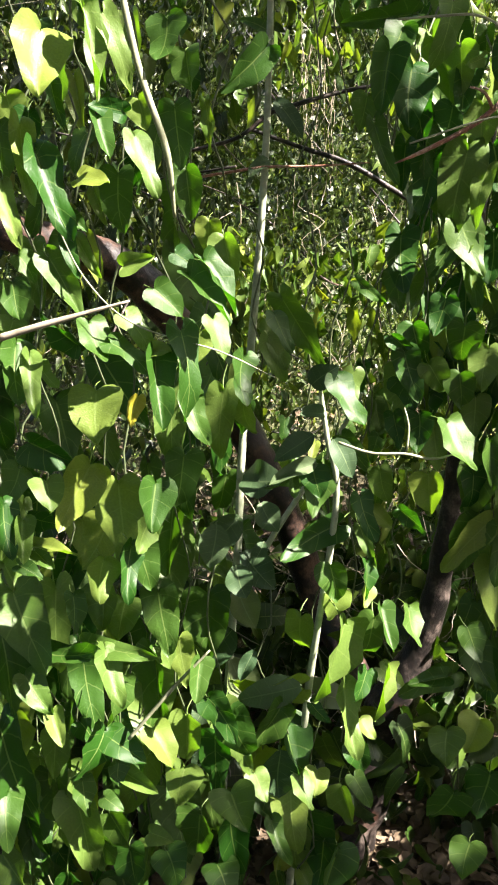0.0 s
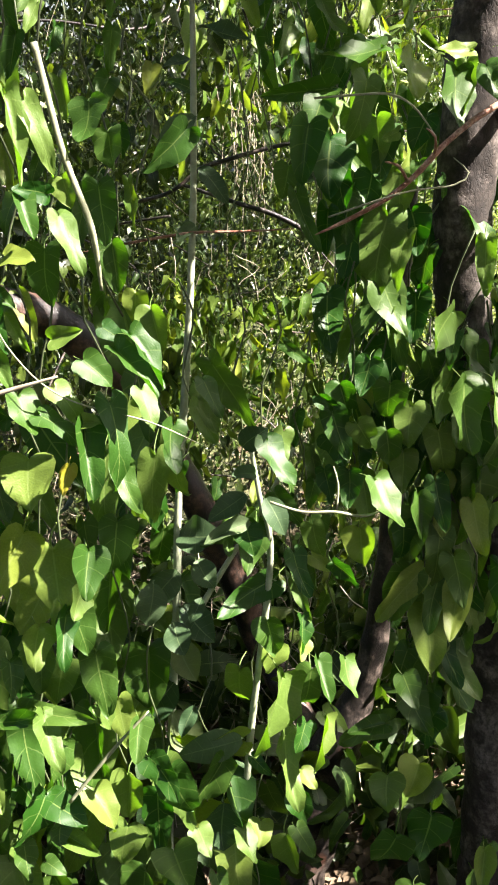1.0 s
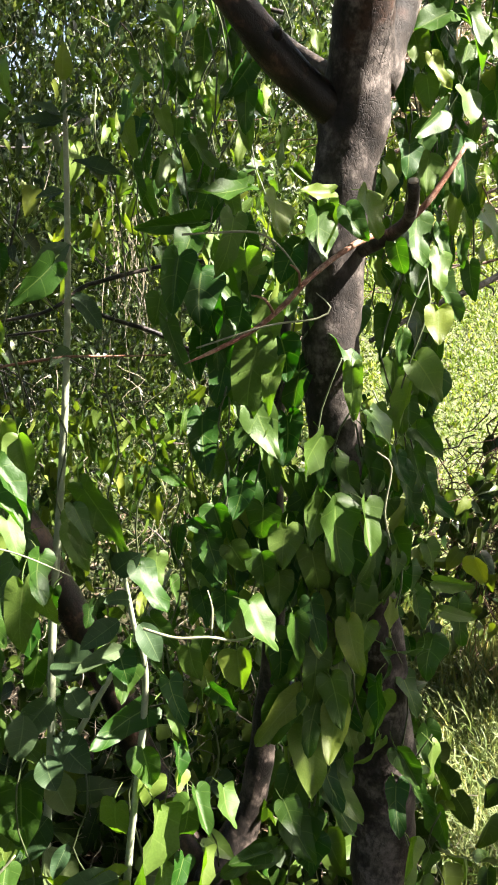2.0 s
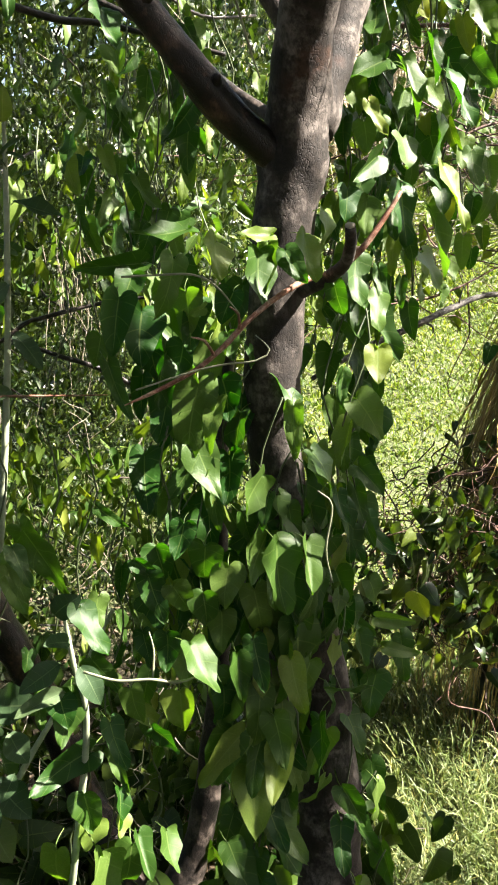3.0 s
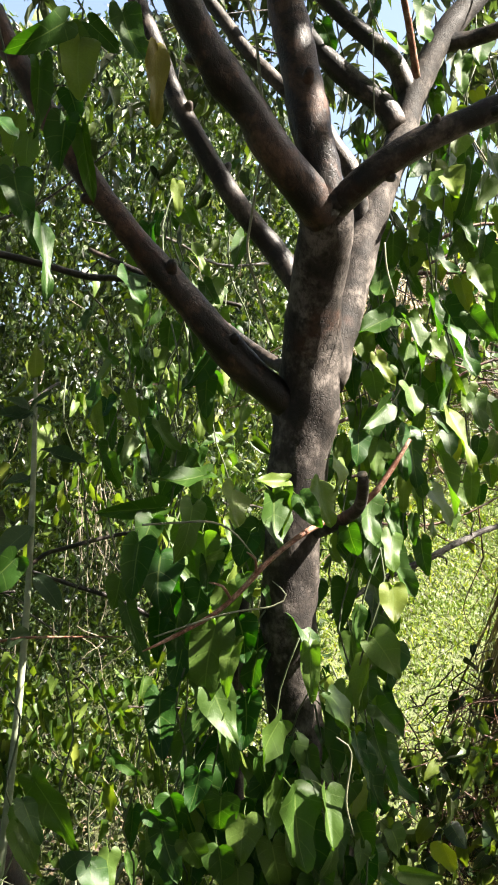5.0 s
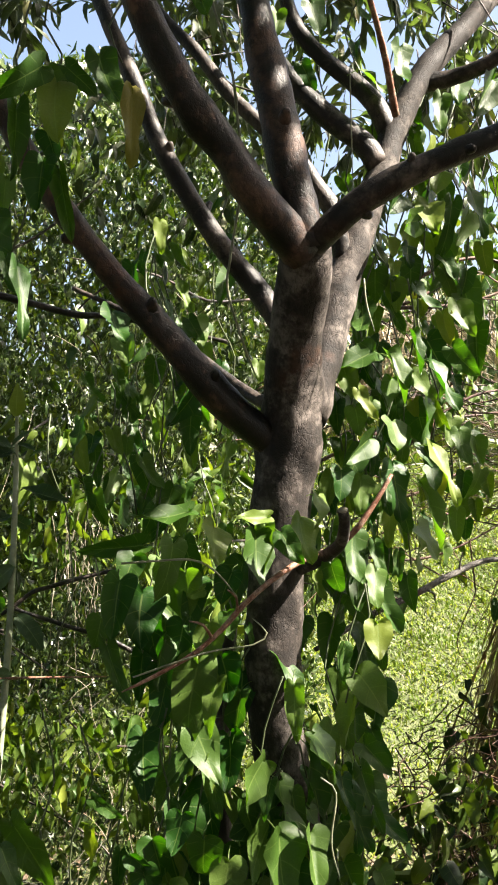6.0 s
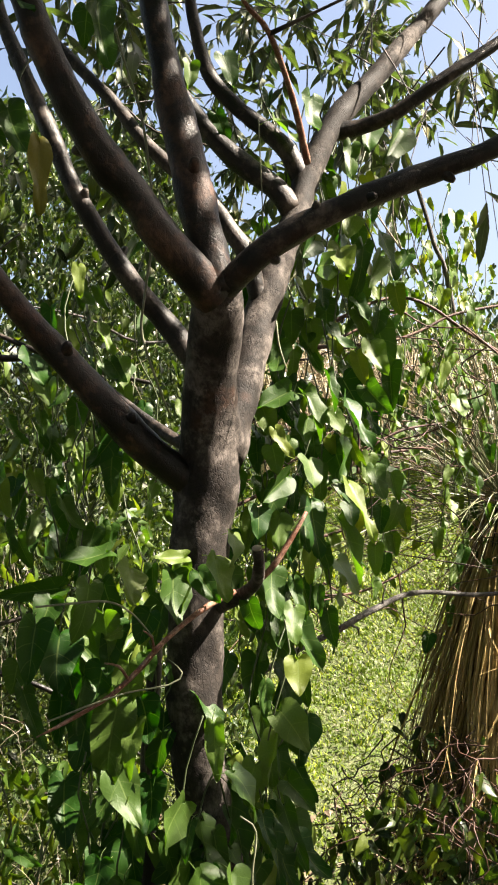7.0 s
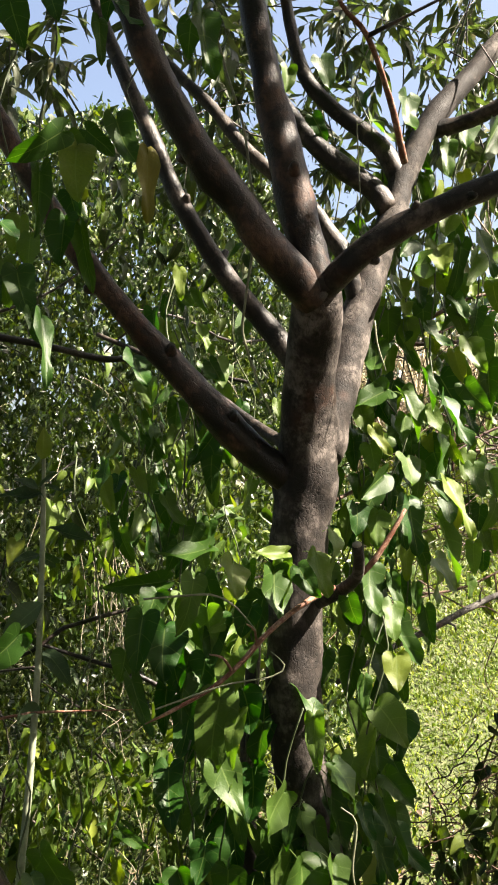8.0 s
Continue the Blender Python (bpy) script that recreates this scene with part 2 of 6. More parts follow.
def tube_arrays(points, radii, segs=10, step=0.02, rough=0.0, knots=0.0, seed=0):
    """A tapered limb through the points: uneven round sections, closed ends."""
    line, rad = smooth_line(points, radii, step)
    verts, faces = [], []
    up = Vector((0.31, 0.9, 0.2))
    for i, (c, r) in enumerate(zip(line, rad)):
        d = (line[min(i + 1, len(line) - 1)] - line[max(i - 1, 0)]).normalized()
        side = d.cross(up).normalized()
        up = side.cross(d).normalized()
        for k in range(segs):
            a = 2 * math.pi * k / segs
            way = side * math.cos(a) + up * math.sin(a)
            q = c + way * r
            if rough:
                r2 = r * (1 + rough * noise.noise(q * 14 + Vector((seed, 0, 0))) + 0.5 * rough * noise.noise(q * 45 + Vector((0, seed, 0))))
                r2 += r * knots * max(0.0, noise.noise(Vector((seed * 3.1, q.z * 9, k * 0.15))) - 0.25)
                q = c + way * r2
            verts.append(q)
    n = len(line)
    for i in range(n - 1):
        for k in range(segs):
            a, b = i * segs + k, i * segs + (k + 1) % segs
            faces.append((a, b, b + segs, a + segs))
    for i, end in ((0, -1), (n - 1, 1)):
        c = len(verts)
        verts.append(line[i])
        for k in range(segs):
            a, b = i * segs + k, i * segs + (k + 1) % segs
            faces.append((a, b, c, c) if end > 0 else (b, a, c, c))
    return verts, faces


def limb(name, points, radii, material, parent=None, label="", segs=12, step=0.012, rough=0.16, knots=0.25, seed=1):
    verts, faces = tube_arrays(points, radii, segs, step, rough, knots, seed)
    me = bpy.data.meshes.new(name)
    me.from_pydata(verts, [], [f if f[2] != f[3] else f[:3] for f in faces])
    me.polygons.foreach_set("use_smooth", [True] * len(me.polygons))
    return part(name, me, material, parent, label)


def strands(name, lines, material, segs=4, step=0.05):
    """Many thin stems as one mesh: lines of (points, radii)."""
    allv, allf, off = [], [], 0
    for pts, radii in lines:
        v, f = tube_arrays(pts, radii, segs, step)
        allv += v
        allf += [tuple(i + off for i in q) for q in f if q[2] != q[3]]
        off += len(v)
    return part(name, mesh_of(name, [tuple(v) for v in allv], allf), material)


# A leaf blade lies along +y from its stalk at the origin, 1 long; its face looks along +z.
HEART_EDGE = ((0.0, 0.0), (0.025, -0.055), (0.1, -0.125), (0.2, -0.135), (0.29, -0.07), (0.335, 0.05), (0.335, 0.21), (0.3, 0.4), (0.235, 0.6), (0.155, 0.79), (0.07, 0.94), (0.0, 1.0))
ARROW_EDGE = ((0.0, 0.0), (0.018, -0.06), (0.065, -0.125), (0.135, -0.145), (0.2, -0.09), (0.228, 0.02), (0.225, 0.18), (0.21, 0.38), (0.18, 0.58), (0.13, 0.78), (0.065, 0.935), (0.0, 1.0))


def lobed_blade(edge, cols=3, fold=0.3, droop=0.3, wave=0.05, seed=0, twist=0.0, thin=1):
    """A heart or arrow leaf with two round lobes behind the stalk, lofted from the midrib to its edge."""
    rng = random.Random(seed + 50)
    ph, skew = rng.uniform(0, 6), rng.uniform(-0.08, 0.08)
    edge = [e for i, e in enumerate(edge) if i % thin == 0 or i == len(edge) - 1]
    n = len(edge)
    lobes = 5 if thin == 1 else 2
    verts, uv, faces = [], [], []
    for i, (ex, ey) in enumerate(edge):
        k = i / (n - 1)
        my = 0.1 * i / lobes if i <= lobes else 0.1 + 0.9 * (i - lobes) / (n - 1 - lobes)
        for c in range(-cols, cols + 1):
            s = c / cols
            a = abs(s)
            x = s * ex * (1 + (skew if s > 0 else -skew))
            y = my + (ey - my) * a ** 1.15
            z = fold * abs(x) * (1.25 - 0.9 * abs(x)) + wave * math.sin(9 * y + ph + 1.5 * s) * a * a - 0.03 * math.cos(k * 37.7 - 1.2 * a * 6.28) * a * (1 - a)
            if y < 0:
                z -= 0.35 * y * y * 6 * rng.uniform(0.95, 1.05) * math.sin(ph)
            t = twist * y + 0.1 * math.sin(ph + 3 * y)
            x, z = x * math.cos(t) - z * math.sin(t), x * math.sin(t) + z * math.cos(t)
            d = droop * max(0.0, y) ** 1.5
            y, z = y * math.cos(d * 0.6), z - abs(y) * math.sin(d * 0.8)
            verts.append((x + 0.05 * math.sin(y * 2.5 + ph) * max(0.0, y), y, z))
            uv.append((0.5 + s * 0.5, k))
    w = 2 * cols + 1
    for i in range(n - 1):
        for c in range(w - 1):
            a = i * w + c
            faces.append((a, a + 1, a + 1 + w, a + w))
    return np.array(verts), np.array(faces), np.array(uv)


def blade(kind, rows=9, cols=5, fold=0.25, droop=0.25, wave=0.05, seed=0, twist=0.0):
    rng = random.Random(seed)
    ph = rng.uniform(0, 6)
    verts, uv, faces = [], [], []
    for i in range(rows):
        u = i / (rows - 1)
        if kind == "oval":
            w = 0.27 * math.sin(math.pi * min(1, u * 0.97 + 0.03) ** 0.8) ** 0.75
        elif kind == "blade":
            w = 0.03 * (1 - u) ** 0.6
        else:
            w = 0.115 * math.sin(math.pi * min(1, u * 0.98 + 0.02) ** 0.85) ** 0.8
        for k in range(cols):
            s = 2 * k / (cols - 1) - 1
            x, y = s * w, u
            z = fold * abs(x) - 0.5 * x * x * fold + wave * math.sin(u * 7 + ph) * s * w * 2.2
            a = twist * u + 0.12 * math.sin(ph + 3 * u)
            x, z = x * math.cos(a) - z * math.sin(a), x * math.sin(a) + z * math.cos(a)
            b = droop * u
            y, z = y * math.cos(b * 0.7), z - y * math.sin(b * 0.7)
            verts.append((x + 0.06 * math.sin(u * 2.5 + ph) * u, y, z))
            uv.append((0.5 + s * 0.5, u))
    for i in range(rows - 1):
        for k in range(cols - 1):
            a = i * cols + k
            faces.append((a, a + 1, a + 1 + cols, a + cols))
    return np.array(verts), np.array(faces), np.array(uv)


def stalked(shape, length=0.45, radius=0.014):
    """The blade with its stalk, which rises from the notch and bends back."""
    v, f, u = shape
    n = len(v)
    sv, sf = [], []
    for i in range(5):
        k = i / 4
        c = Vector((0.03 * math.sin(k * 3), -length * k * 0.55 + 0.02, -0.012 - length * 0.75 * k * k))
        for j in range(3):
            a = 2 * math.pi * j / 3
            sv.append((c.x + radius * math.cos(a), c.y, c.z + radius * math.sin(a)))
    for i in range(4):
        for j in range(3):
            a, b = n + i * 3 + j, n + i * 3 + (j + 1) % 3
            sf.append((a, b, b + 3, a + 3))
    return np.vstack([v, sv]), np.vstack([f, sf]), np.vstack([u, np.tile((0.5, 0.3), (len(sv), 1))])


def leaf_mass(name, shapes, place, way, face, size, material, kind="stuff", label="", category="", parent=None):
    """Many leaves as one mesh: arrays of where each starts, which way it points, where its face looks, and its length."""
    place, way, face, size = (np.asarray(a, float) for a in (place, way, face, size))
    way = way / np.linalg.norm(way, axis=1)[:, None]
    side = np.cross(way, face)
    side /= np.linalg.norm(side, axis=1)[:, None] + 1e-9
    face = np.cross(side, way)
    pick = np.random.randint(0, len(shapes), len(place))
    V, F, U, off = [], [], [], 0
    for k, (v, f, u) in enumerate(shapes):
        s = np.where(pick == k)[0]
        if not len(s):
            continue
        m = np.stack([side[s], way[s], face[s]], 1) * size[s][:, None, None]
        V.append((np.einsum("vi,nij->nvj", v, m) + place[s][:, None, :]).reshape(-1, 3))
        F.append((f[None] + (np.arange(len(s)) * len(v))[:, None, None] + off).reshape(-1, 4))
        U.append(np.tile(u, (len(s), 1)))
        off += len(s) * len(v)
    ob = part(name, mesh_of(name, np.concatenate(V), np.concatenate(F), np.concatenate(U)), material, parent)
    return tagged(ob, label, category, kind=kind) if parent is None else tagged(ob, label)


def scatter(n, low, high):
    return np.random.uniform(low, high, (n, 3))


def hanging(n, tilt=0.55):
    """Ways of leaves that hang, and where their faces look."""
    way = np.random.normal(0, tilt, (n, 3)) + (0, 0, -1)
    face = np.random.normal(0, 0.7, (n, 3)) + (0.15, -0.6, 0.35)
    return way, face


HEART = [lobed_blade(HEART_EDGE, 3, f, d, w, s, tw) for s, (f, d, w, tw) in enumerate(((0.2, 0.15, 0.07, 0.12), (0.38, -0.15, 0.09, -0.2), (0.12, 0.5, 0.08, 0.25), (0.5, 0.1, 0.08, 0.3), (0.28, -0.45, 0.09, -0.2), (0.75, -0.1, 0.06, 0.12), (0.16, -0.25, 0.09, 0.0)))]
ARROW = [lobed_blade(ARROW_EDGE, 3, f, d, w, s + 9, tw) for s, (f, d, w, tw) in enumerate(((0.22, 0.15, 0.07, 0.2), (0.4, -0.15, 0.09, -0.3), (0.14, 0.6, 0.07, 0.3), (0.65, 0.1, 0.08, 0.45), (0.34, -0.5, 0.09, -0.25), (0.85, -0.1, 0.06, -0.15), (0.2, -0.25, 0.09, 0.1)))]
OVAL = [blade("oval", fold=f, droop=d, wave=w, seed=s + 20) for s, (f, d, w) in enumerate(((0.35, 0.3, 0.1), (0.6, 0.1, 0.2)))]
HEART_S = [lobed_blade(HEART_EDGE, 1, f, d, 0.03, s, tw, 2) for s, (f, d, tw) in enumerate(((0.4, 0.3, 0.2), (0.9, 0.4, -0.3), (0.2, 0.6, 0.1)))]
ARROW_S = [lobed_blade(ARROW_EDGE, 1, f, d, 0.03, s, tw, 2) for s, (f, d, tw) in enumerate(((0.4, 0.4, 0.3), (1.1, 0.3, -0.4)))]
LANCE_S = [blade("lance", 5, 3, f, d, 0.15, s) for s, (f, d) in enumerate(((0.3, 0.5), (0.5, 0.2), (0.2, 0.9)))]
OVAL_S = [blade("oval", 4, 3, f, d, 0.1, s) for s, (f, d) in enumerate(((0.3, 0.3), (0.6, 0.2)))]
TINY_S = [blade(k, 3, 3, f, 0.3, 0.1, s) for s, (k, f) in enumerate((("oval", 0.3), ("oval", 0.6), ("lance", 0.4)))]
LAWN_S = [blade("lance", 3, 2, 0.0, d, 0.0, s) for s, d in enumerate((0.3, 0.8, 1.3))]
TINY_T = [blade(k, 3, 2, f, 0.4, 0.0, s) for s, (k, f) in enumerate((("oval", 0.3), ("oval", 0.6), ("lance", 0.4)))]
GRASS_S = [blade("blade", 5, 3, 0.4, d, 0.0, s) for s, d in enumerate((0.5, 1.0))]


# ---- ground ----
def height(x, y):
    bank = 0.98 / (1 + math.exp(max(-40.0, min(40.0, -(y - 3.9 - 0.15 * max(-4.0, min(6.0, x))) * 2.4)))) + 0.4 * max(0.0, min(3.6, y - 4.9))
    return bank * (0.25 + 0.75 / (1 + math.exp(max(-40.0, min(40.0, -(x - 0.2) * 2.0))))) + 0.05 * noise.noise(Vector((x * 0.9, y * 0.9, 0))) + 0.02 * noise.noise(Vector((x * 4, y * 4, 3)))


def build_ground():
    xs = np.unique(np.concatenate([np.linspace(-4, 6, 101), np.linspace(-400, 400, 41)]))
    ys = np.unique(np.concatenate([np.linspace(-2, 10, 121), np.linspace(-60, 800, 44)]))
    verts = [(x, y, height(x, y)) for y in ys for x in xs]
    n = len(xs)
    faces = [(j * n + i, j * n + i + 1, (j + 1) * n + i + 1, (j + 1) * n + i) for j in range(len(ys) - 1) for i in range(n - 1)]
    ob = part("ground", mesh_of("ground", verts, faces), GROUND)
    tagged(ob, "brown leaf litter rising to a sunny grass bank", "ground", kind="structure")


build_ground()

# ---- the main tree ----
tree = tagged(new("tree"), "grey-brown smooth-barked tree forking into many bare limbs, vine climbing its trunk", "tree")
trunk = limb("trunk", [(0.545, 1.275, -0.05), (0.53, 1.27, 0.3), (0.507, 1.265, 0.72), (0.485, 1.265, 0.9), (0.447, 1.265, 1.113), (0.402, 1.262, 1.29), (0.386, 1.26, 1.42), (0.387, 1.26, 1.54), (0.394, 1.262, 1.65),
              (0.404, 1.262, 1.74), (0.405, 1.25, 1.82), (0.397, 1.2, 1.9), (0.39, 1.135, 1.99), (0.386, 1.12, 2.02)],
             [0.064, 0.056, 0.051, 0.047, 0.042, 0.04, 0.04, 0.04, 0.043, 0.047, 0.043, 0.036, 0.035, 0.028], BARK, tree, segs=32, rough=0.13, knots=0.2, seed=3)
TREE_LIMBS = [
    ([(0.385, 1.255, 1.745), (0.317, 1.245, 1.795), (0.259, 1.24, 1.854), (0.212, 1.24, 1.904), (0.157, 1.235, 1.96), (0.096, 1.23, 2.035), (0.015, 1.225, 2.148), (-0.09, 1.21, 2.34), (-0.2, 1.2, 2.6)], (0.024, 0.012)),
    ([(0.395, 1.27, 1.915), (0.354, 1.29, 1.979), (0.305, 1.3, 2.038), (0.256, 1.31, 2.114), (0.214, 1.32, 2.19), (0.182, 1.34, 2.273), (0.1, 1.4, 2.5), (0.05, 1.45, 2.75)], (0.018, 0.010)),
    ([(0.384, 1.12, 1.985), (0.318, 1.09, 2.04), (0.273, 1.08, 2.098), (0.237, 1.07, 2.134), (0.202, 1.06, 2.183), (0.167, 1.05, 2.245), (0.136, 1.04, 2.312), (0.06, 1.0, 2.5), (0.0, 0.95, 2.75)], (0.025, 0.0165)),
    ([(0.387, 1.12, 1.99), (0.357, 1.12, 2.119), (0.34, 1.13, 2.197), (0.326, 1.14, 2.277), (0.305, 1.15, 2.405), (0.27, 1.15, 2.7)], (0.028, 0.0165)),
    ([(0.42, 1.258, 1.79), (0.447, 1.27, 1.845), (0.481, 1.3, 1.953), (0.525, 1.34, 2.069), (0.573, 1.37, 2.173), (0.608, 1.4, 2.272), (0.662, 1.42, 2.374), (0.75, 1.45, 2.479), (0.854, 1.48, 2.604), (1.05, 1.55, 2.85)], (0.031, 0.014)),
    ([(0.375, 1.145, 1.975), (0.418, 1.085, 2.022), (0.47, 1.05, 2.061), (0.535, 1.02, 2.093), (0.603, 1.0, 2.121), (0.655, 0.98, 2.14), (0.715, 0.96, 2.164), (0.95, 0.9, 2.28)], (0.019, 0.0125)),
    ([(0.575, 1.375, 2.2), (0.548, 1.38, 2.236), (0.505, 1.4, 2.273), (0.452, 1.42, 2.328), (0.406, 1.45, 2.404), (0.38, 1.5, 2.489), (0.348, 1.55, 2.7)], (0.02, 0.011)),
    ([(0.5, 1.32, 2.03), (0.482, 1.32, 2.101), (0.452, 1.33, 2.149), (0.426, 1.34, 2.191), (0.339, 1.38, 2.284), (0.28, 1.42, 2.375), (0.223, 1.46, 2.45), (0.159, 1.5, 2.54), (0.0, 1.6, 2.8)], (0.014, 0.008)),
    ([(0.6, 1.395, 2.25), (0.574, 1.4, 2.308), (0.541, 1.42, 2.352), (0.497, 1.44, 2.395), (0.452, 1.46, 2.458), (0.426, 1.48, 2.576), (0.4, 1.5, 2.8)], (0.017, 0.01)),
    ([(0.64, 1.415, 2.34), (0.662, 1.42, 2.359), (0.706, 1.4, 2.366), (0.752, 1.36, 2.379), (0.837, 1.32, 2.439), (0.923, 1.3, 2.499), (1.2, 1.25, 2.7)], (0.017, 0.009)),
    ([(0.38, 1.28, 1.8), (0.344, 1.33, 1.832), (0.291, 1.38, 1.884), (0.242, 1.42, 1.927), (0.1, 1.5, 2.0)], (0.009, 0.004)),
]
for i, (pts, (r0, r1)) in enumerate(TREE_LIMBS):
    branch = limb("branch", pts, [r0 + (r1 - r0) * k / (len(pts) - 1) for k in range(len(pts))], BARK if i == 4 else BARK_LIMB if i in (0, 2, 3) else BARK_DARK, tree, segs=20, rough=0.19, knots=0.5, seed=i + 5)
    if i in (0, 1, 2, 3, 5):   # short knobs where twigs broke off
        rng = random.Random(40 + i)
        for k in (1, 2, 3, 4):
            foot = Vector(pts[k]).lerp(Vector(pts[k + 1]), rng.uniform(0.2, 0.8))
            along = (Vector(pts[k + 1]) - Vector(pts[k])).normalized()
            out = along.cross(Vector((rng.gauss(0, 1), rng.gauss(0, 0.4), rng.gauss(0, 1)))).normalized() + along * 0.5
            limb("knob", [foot, foot + out * r0 * 0.95, foot + out * r0 * rng.uniform(1.15, 1.35)], [r0 * 0.5, r0 * 0.32, r0 * 0.16], branch.data.materials[0], branch, segs=8, step=0.006)
limb("twig", [(0.595, 1.36, 2.276), (0.552, 1.3, 2.349), (0.484, 1.2, 2.399), (0.439, 1.18, 2.433), (0.4, 1.15, 2.5)], [0.006, 0.005, 0.004, 0.003, 0.002], TWIG_RED, branch, segs=8)
limb("twig", [(0.484, 1.2, 2.399), (0.523, 1.18, 2.415), (0.6, 1.15, 2.45)], [0.004, 0.003, 0.002], BARK_DARK, branch, segs=8)

# ---- stems behind ----
back_tree = tagged(new("small_tree"), "thin dark leaning tree with a low fork behind the vines", "tree")
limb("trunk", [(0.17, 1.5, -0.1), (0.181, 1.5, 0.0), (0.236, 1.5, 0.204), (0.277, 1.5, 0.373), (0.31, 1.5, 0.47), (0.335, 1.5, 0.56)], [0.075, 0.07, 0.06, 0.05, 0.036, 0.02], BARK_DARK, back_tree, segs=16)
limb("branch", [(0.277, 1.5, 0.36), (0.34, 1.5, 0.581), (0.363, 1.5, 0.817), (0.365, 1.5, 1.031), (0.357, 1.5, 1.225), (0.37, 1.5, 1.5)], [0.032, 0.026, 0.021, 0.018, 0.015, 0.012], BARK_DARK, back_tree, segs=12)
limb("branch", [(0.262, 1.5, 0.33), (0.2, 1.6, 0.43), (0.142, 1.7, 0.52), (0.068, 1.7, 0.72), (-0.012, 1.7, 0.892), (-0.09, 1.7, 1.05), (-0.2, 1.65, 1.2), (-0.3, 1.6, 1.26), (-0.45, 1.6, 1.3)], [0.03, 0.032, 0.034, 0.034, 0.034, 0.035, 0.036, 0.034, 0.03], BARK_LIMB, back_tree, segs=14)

# ---- climbing vines before the tree ----
LEAF_MESHES = {}
for letter, family, skin in (("h", HEART, VINE), ("a", ARROW, VINE), ("H", HEART, VINE_BACKLIT), ("A", ARROW, VINE_BACKLIT)):   # capitals: backlit leaves, the light put into a yellower green
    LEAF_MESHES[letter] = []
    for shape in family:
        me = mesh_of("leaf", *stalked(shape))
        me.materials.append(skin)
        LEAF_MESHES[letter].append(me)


def leaf_pose(place, way, face, length, width):
    """The matrix of a leaf that starts at place, points along way and turns its face to face."""
    y = Vector(way).normalized()
    x = y.cross(Vector(face)).normalized()
    z = x.cross(y)
    m = Matrix((x * width * length, y * length, z * length)).transposed().to_4x4()
    m.translation = place
    return m


def vine(sprays, label, seed, stems=True):
    """A vine: each leaf is (shape, foot x, y, z, tip from foot x, y, z, all in cm, width, turn about its length)."""
    rng = random.Random(seed)
    thing = tagged(new("climbing_vine"), label, "vine", group="climbing vines")
    rows = [r for s in sprays for r in s]
    feet = []
    for letter, x, y, z, dx, dy, dz, wide, turn in rows:
        way = Vector((dx, dy, dz)) / 100
        face = Vector((0, -1, 0.25))
        face = Matrix.Rotation(radians(-1.2 * turn), 3, way.normalized()) @ face
        if face.cross(way).length < 1e-4:
            face = Vector((0.2, -1, 0.4))
        leaf = new("leaf", rng.choice(LEAF_MESHES[letter]))
        leaf.parent = thing
        foot = Vector((x, y, z)) / 100
        leaf.matrix_basis = leaf_pose(foot, way, face, way.length, wide)
        feet.append(foot - way * 0.22 + Vector((0, 0.035, 0.02)))
    count = max(1, len(feet) // 6) if stems else 0
    by_x = sorted(feet, key=lambda p: p.x)
    for k in range(count):
        own = by_x[k * len(by_x) // count:(k + 1) * len(by_x) // count]
        mid = sum(own, Vector()) / len(own)
        high, low = max(p.z for p in own) + 0.08, min(p.z for p in own)
        ph = rng.uniform(0, 6)
        line = [Vector((mid.x + 0.012 * math.sin(ph + u * 1.9) + rng.gauss(0, 0.004), max(p.y for p in own) + 0.02 + 0.01 * math.cos(ph + u * 1.4), high + (low - high) * u / 6)) for u in range(7)]
        limb("stem", line, [0.0014] * 7, STEM, thing, segs=5, step=0.03, rough=0.0, knots=0.0)
    return thing


SPRAY_0 = [
    ('h', 27.3, 111.9, 163.7, -0.5, -4.0, -4.4, 1.1, 26),
    ('a', 35.2, 116.4, 164.9, -5.7, -1.2, -0.5, 0.75, -5),
    ('h', 33.6, 116.1, 162.7, -0.3, -0.5, -7.0, 1.01, 20),
    ('h', 19.3, 118.5, 155.0, -0.8, -1.8, -7.1, 1.2, 11),
    ('a', 22.5, 113.1, 161.7, -1.3, -3.2, -6.5, 1.06, 19),
    ('a', 25.5, 121.3, 165.3, -8.0, -0.2, -2.5, 0.87, -27),
    ('a', 19.5, 121.3, 160.8, -8.6, 0.7, -1.0, 0.69, -2),
    ('a', 16.2, 115.6, 156.9, -1.5, -1.6, -7.1, 1.21, 4),
    ('h', 22.8, 120.5, 144.9, -0.2, 0.5, -7.4, 1.02, -16),
    ('a', 26.7, 118.3, 145.7, -1.6, 0.5, -11.0, 1.12, -6),
    ('h', 30.0, 119.6, 146.2, 1.7, -0.2, -5.5, 1.24, -20),
    ('h', 26.4, 112.9, 156.0, -2.1, -1.1, -0.8, 1.14, 40),
]
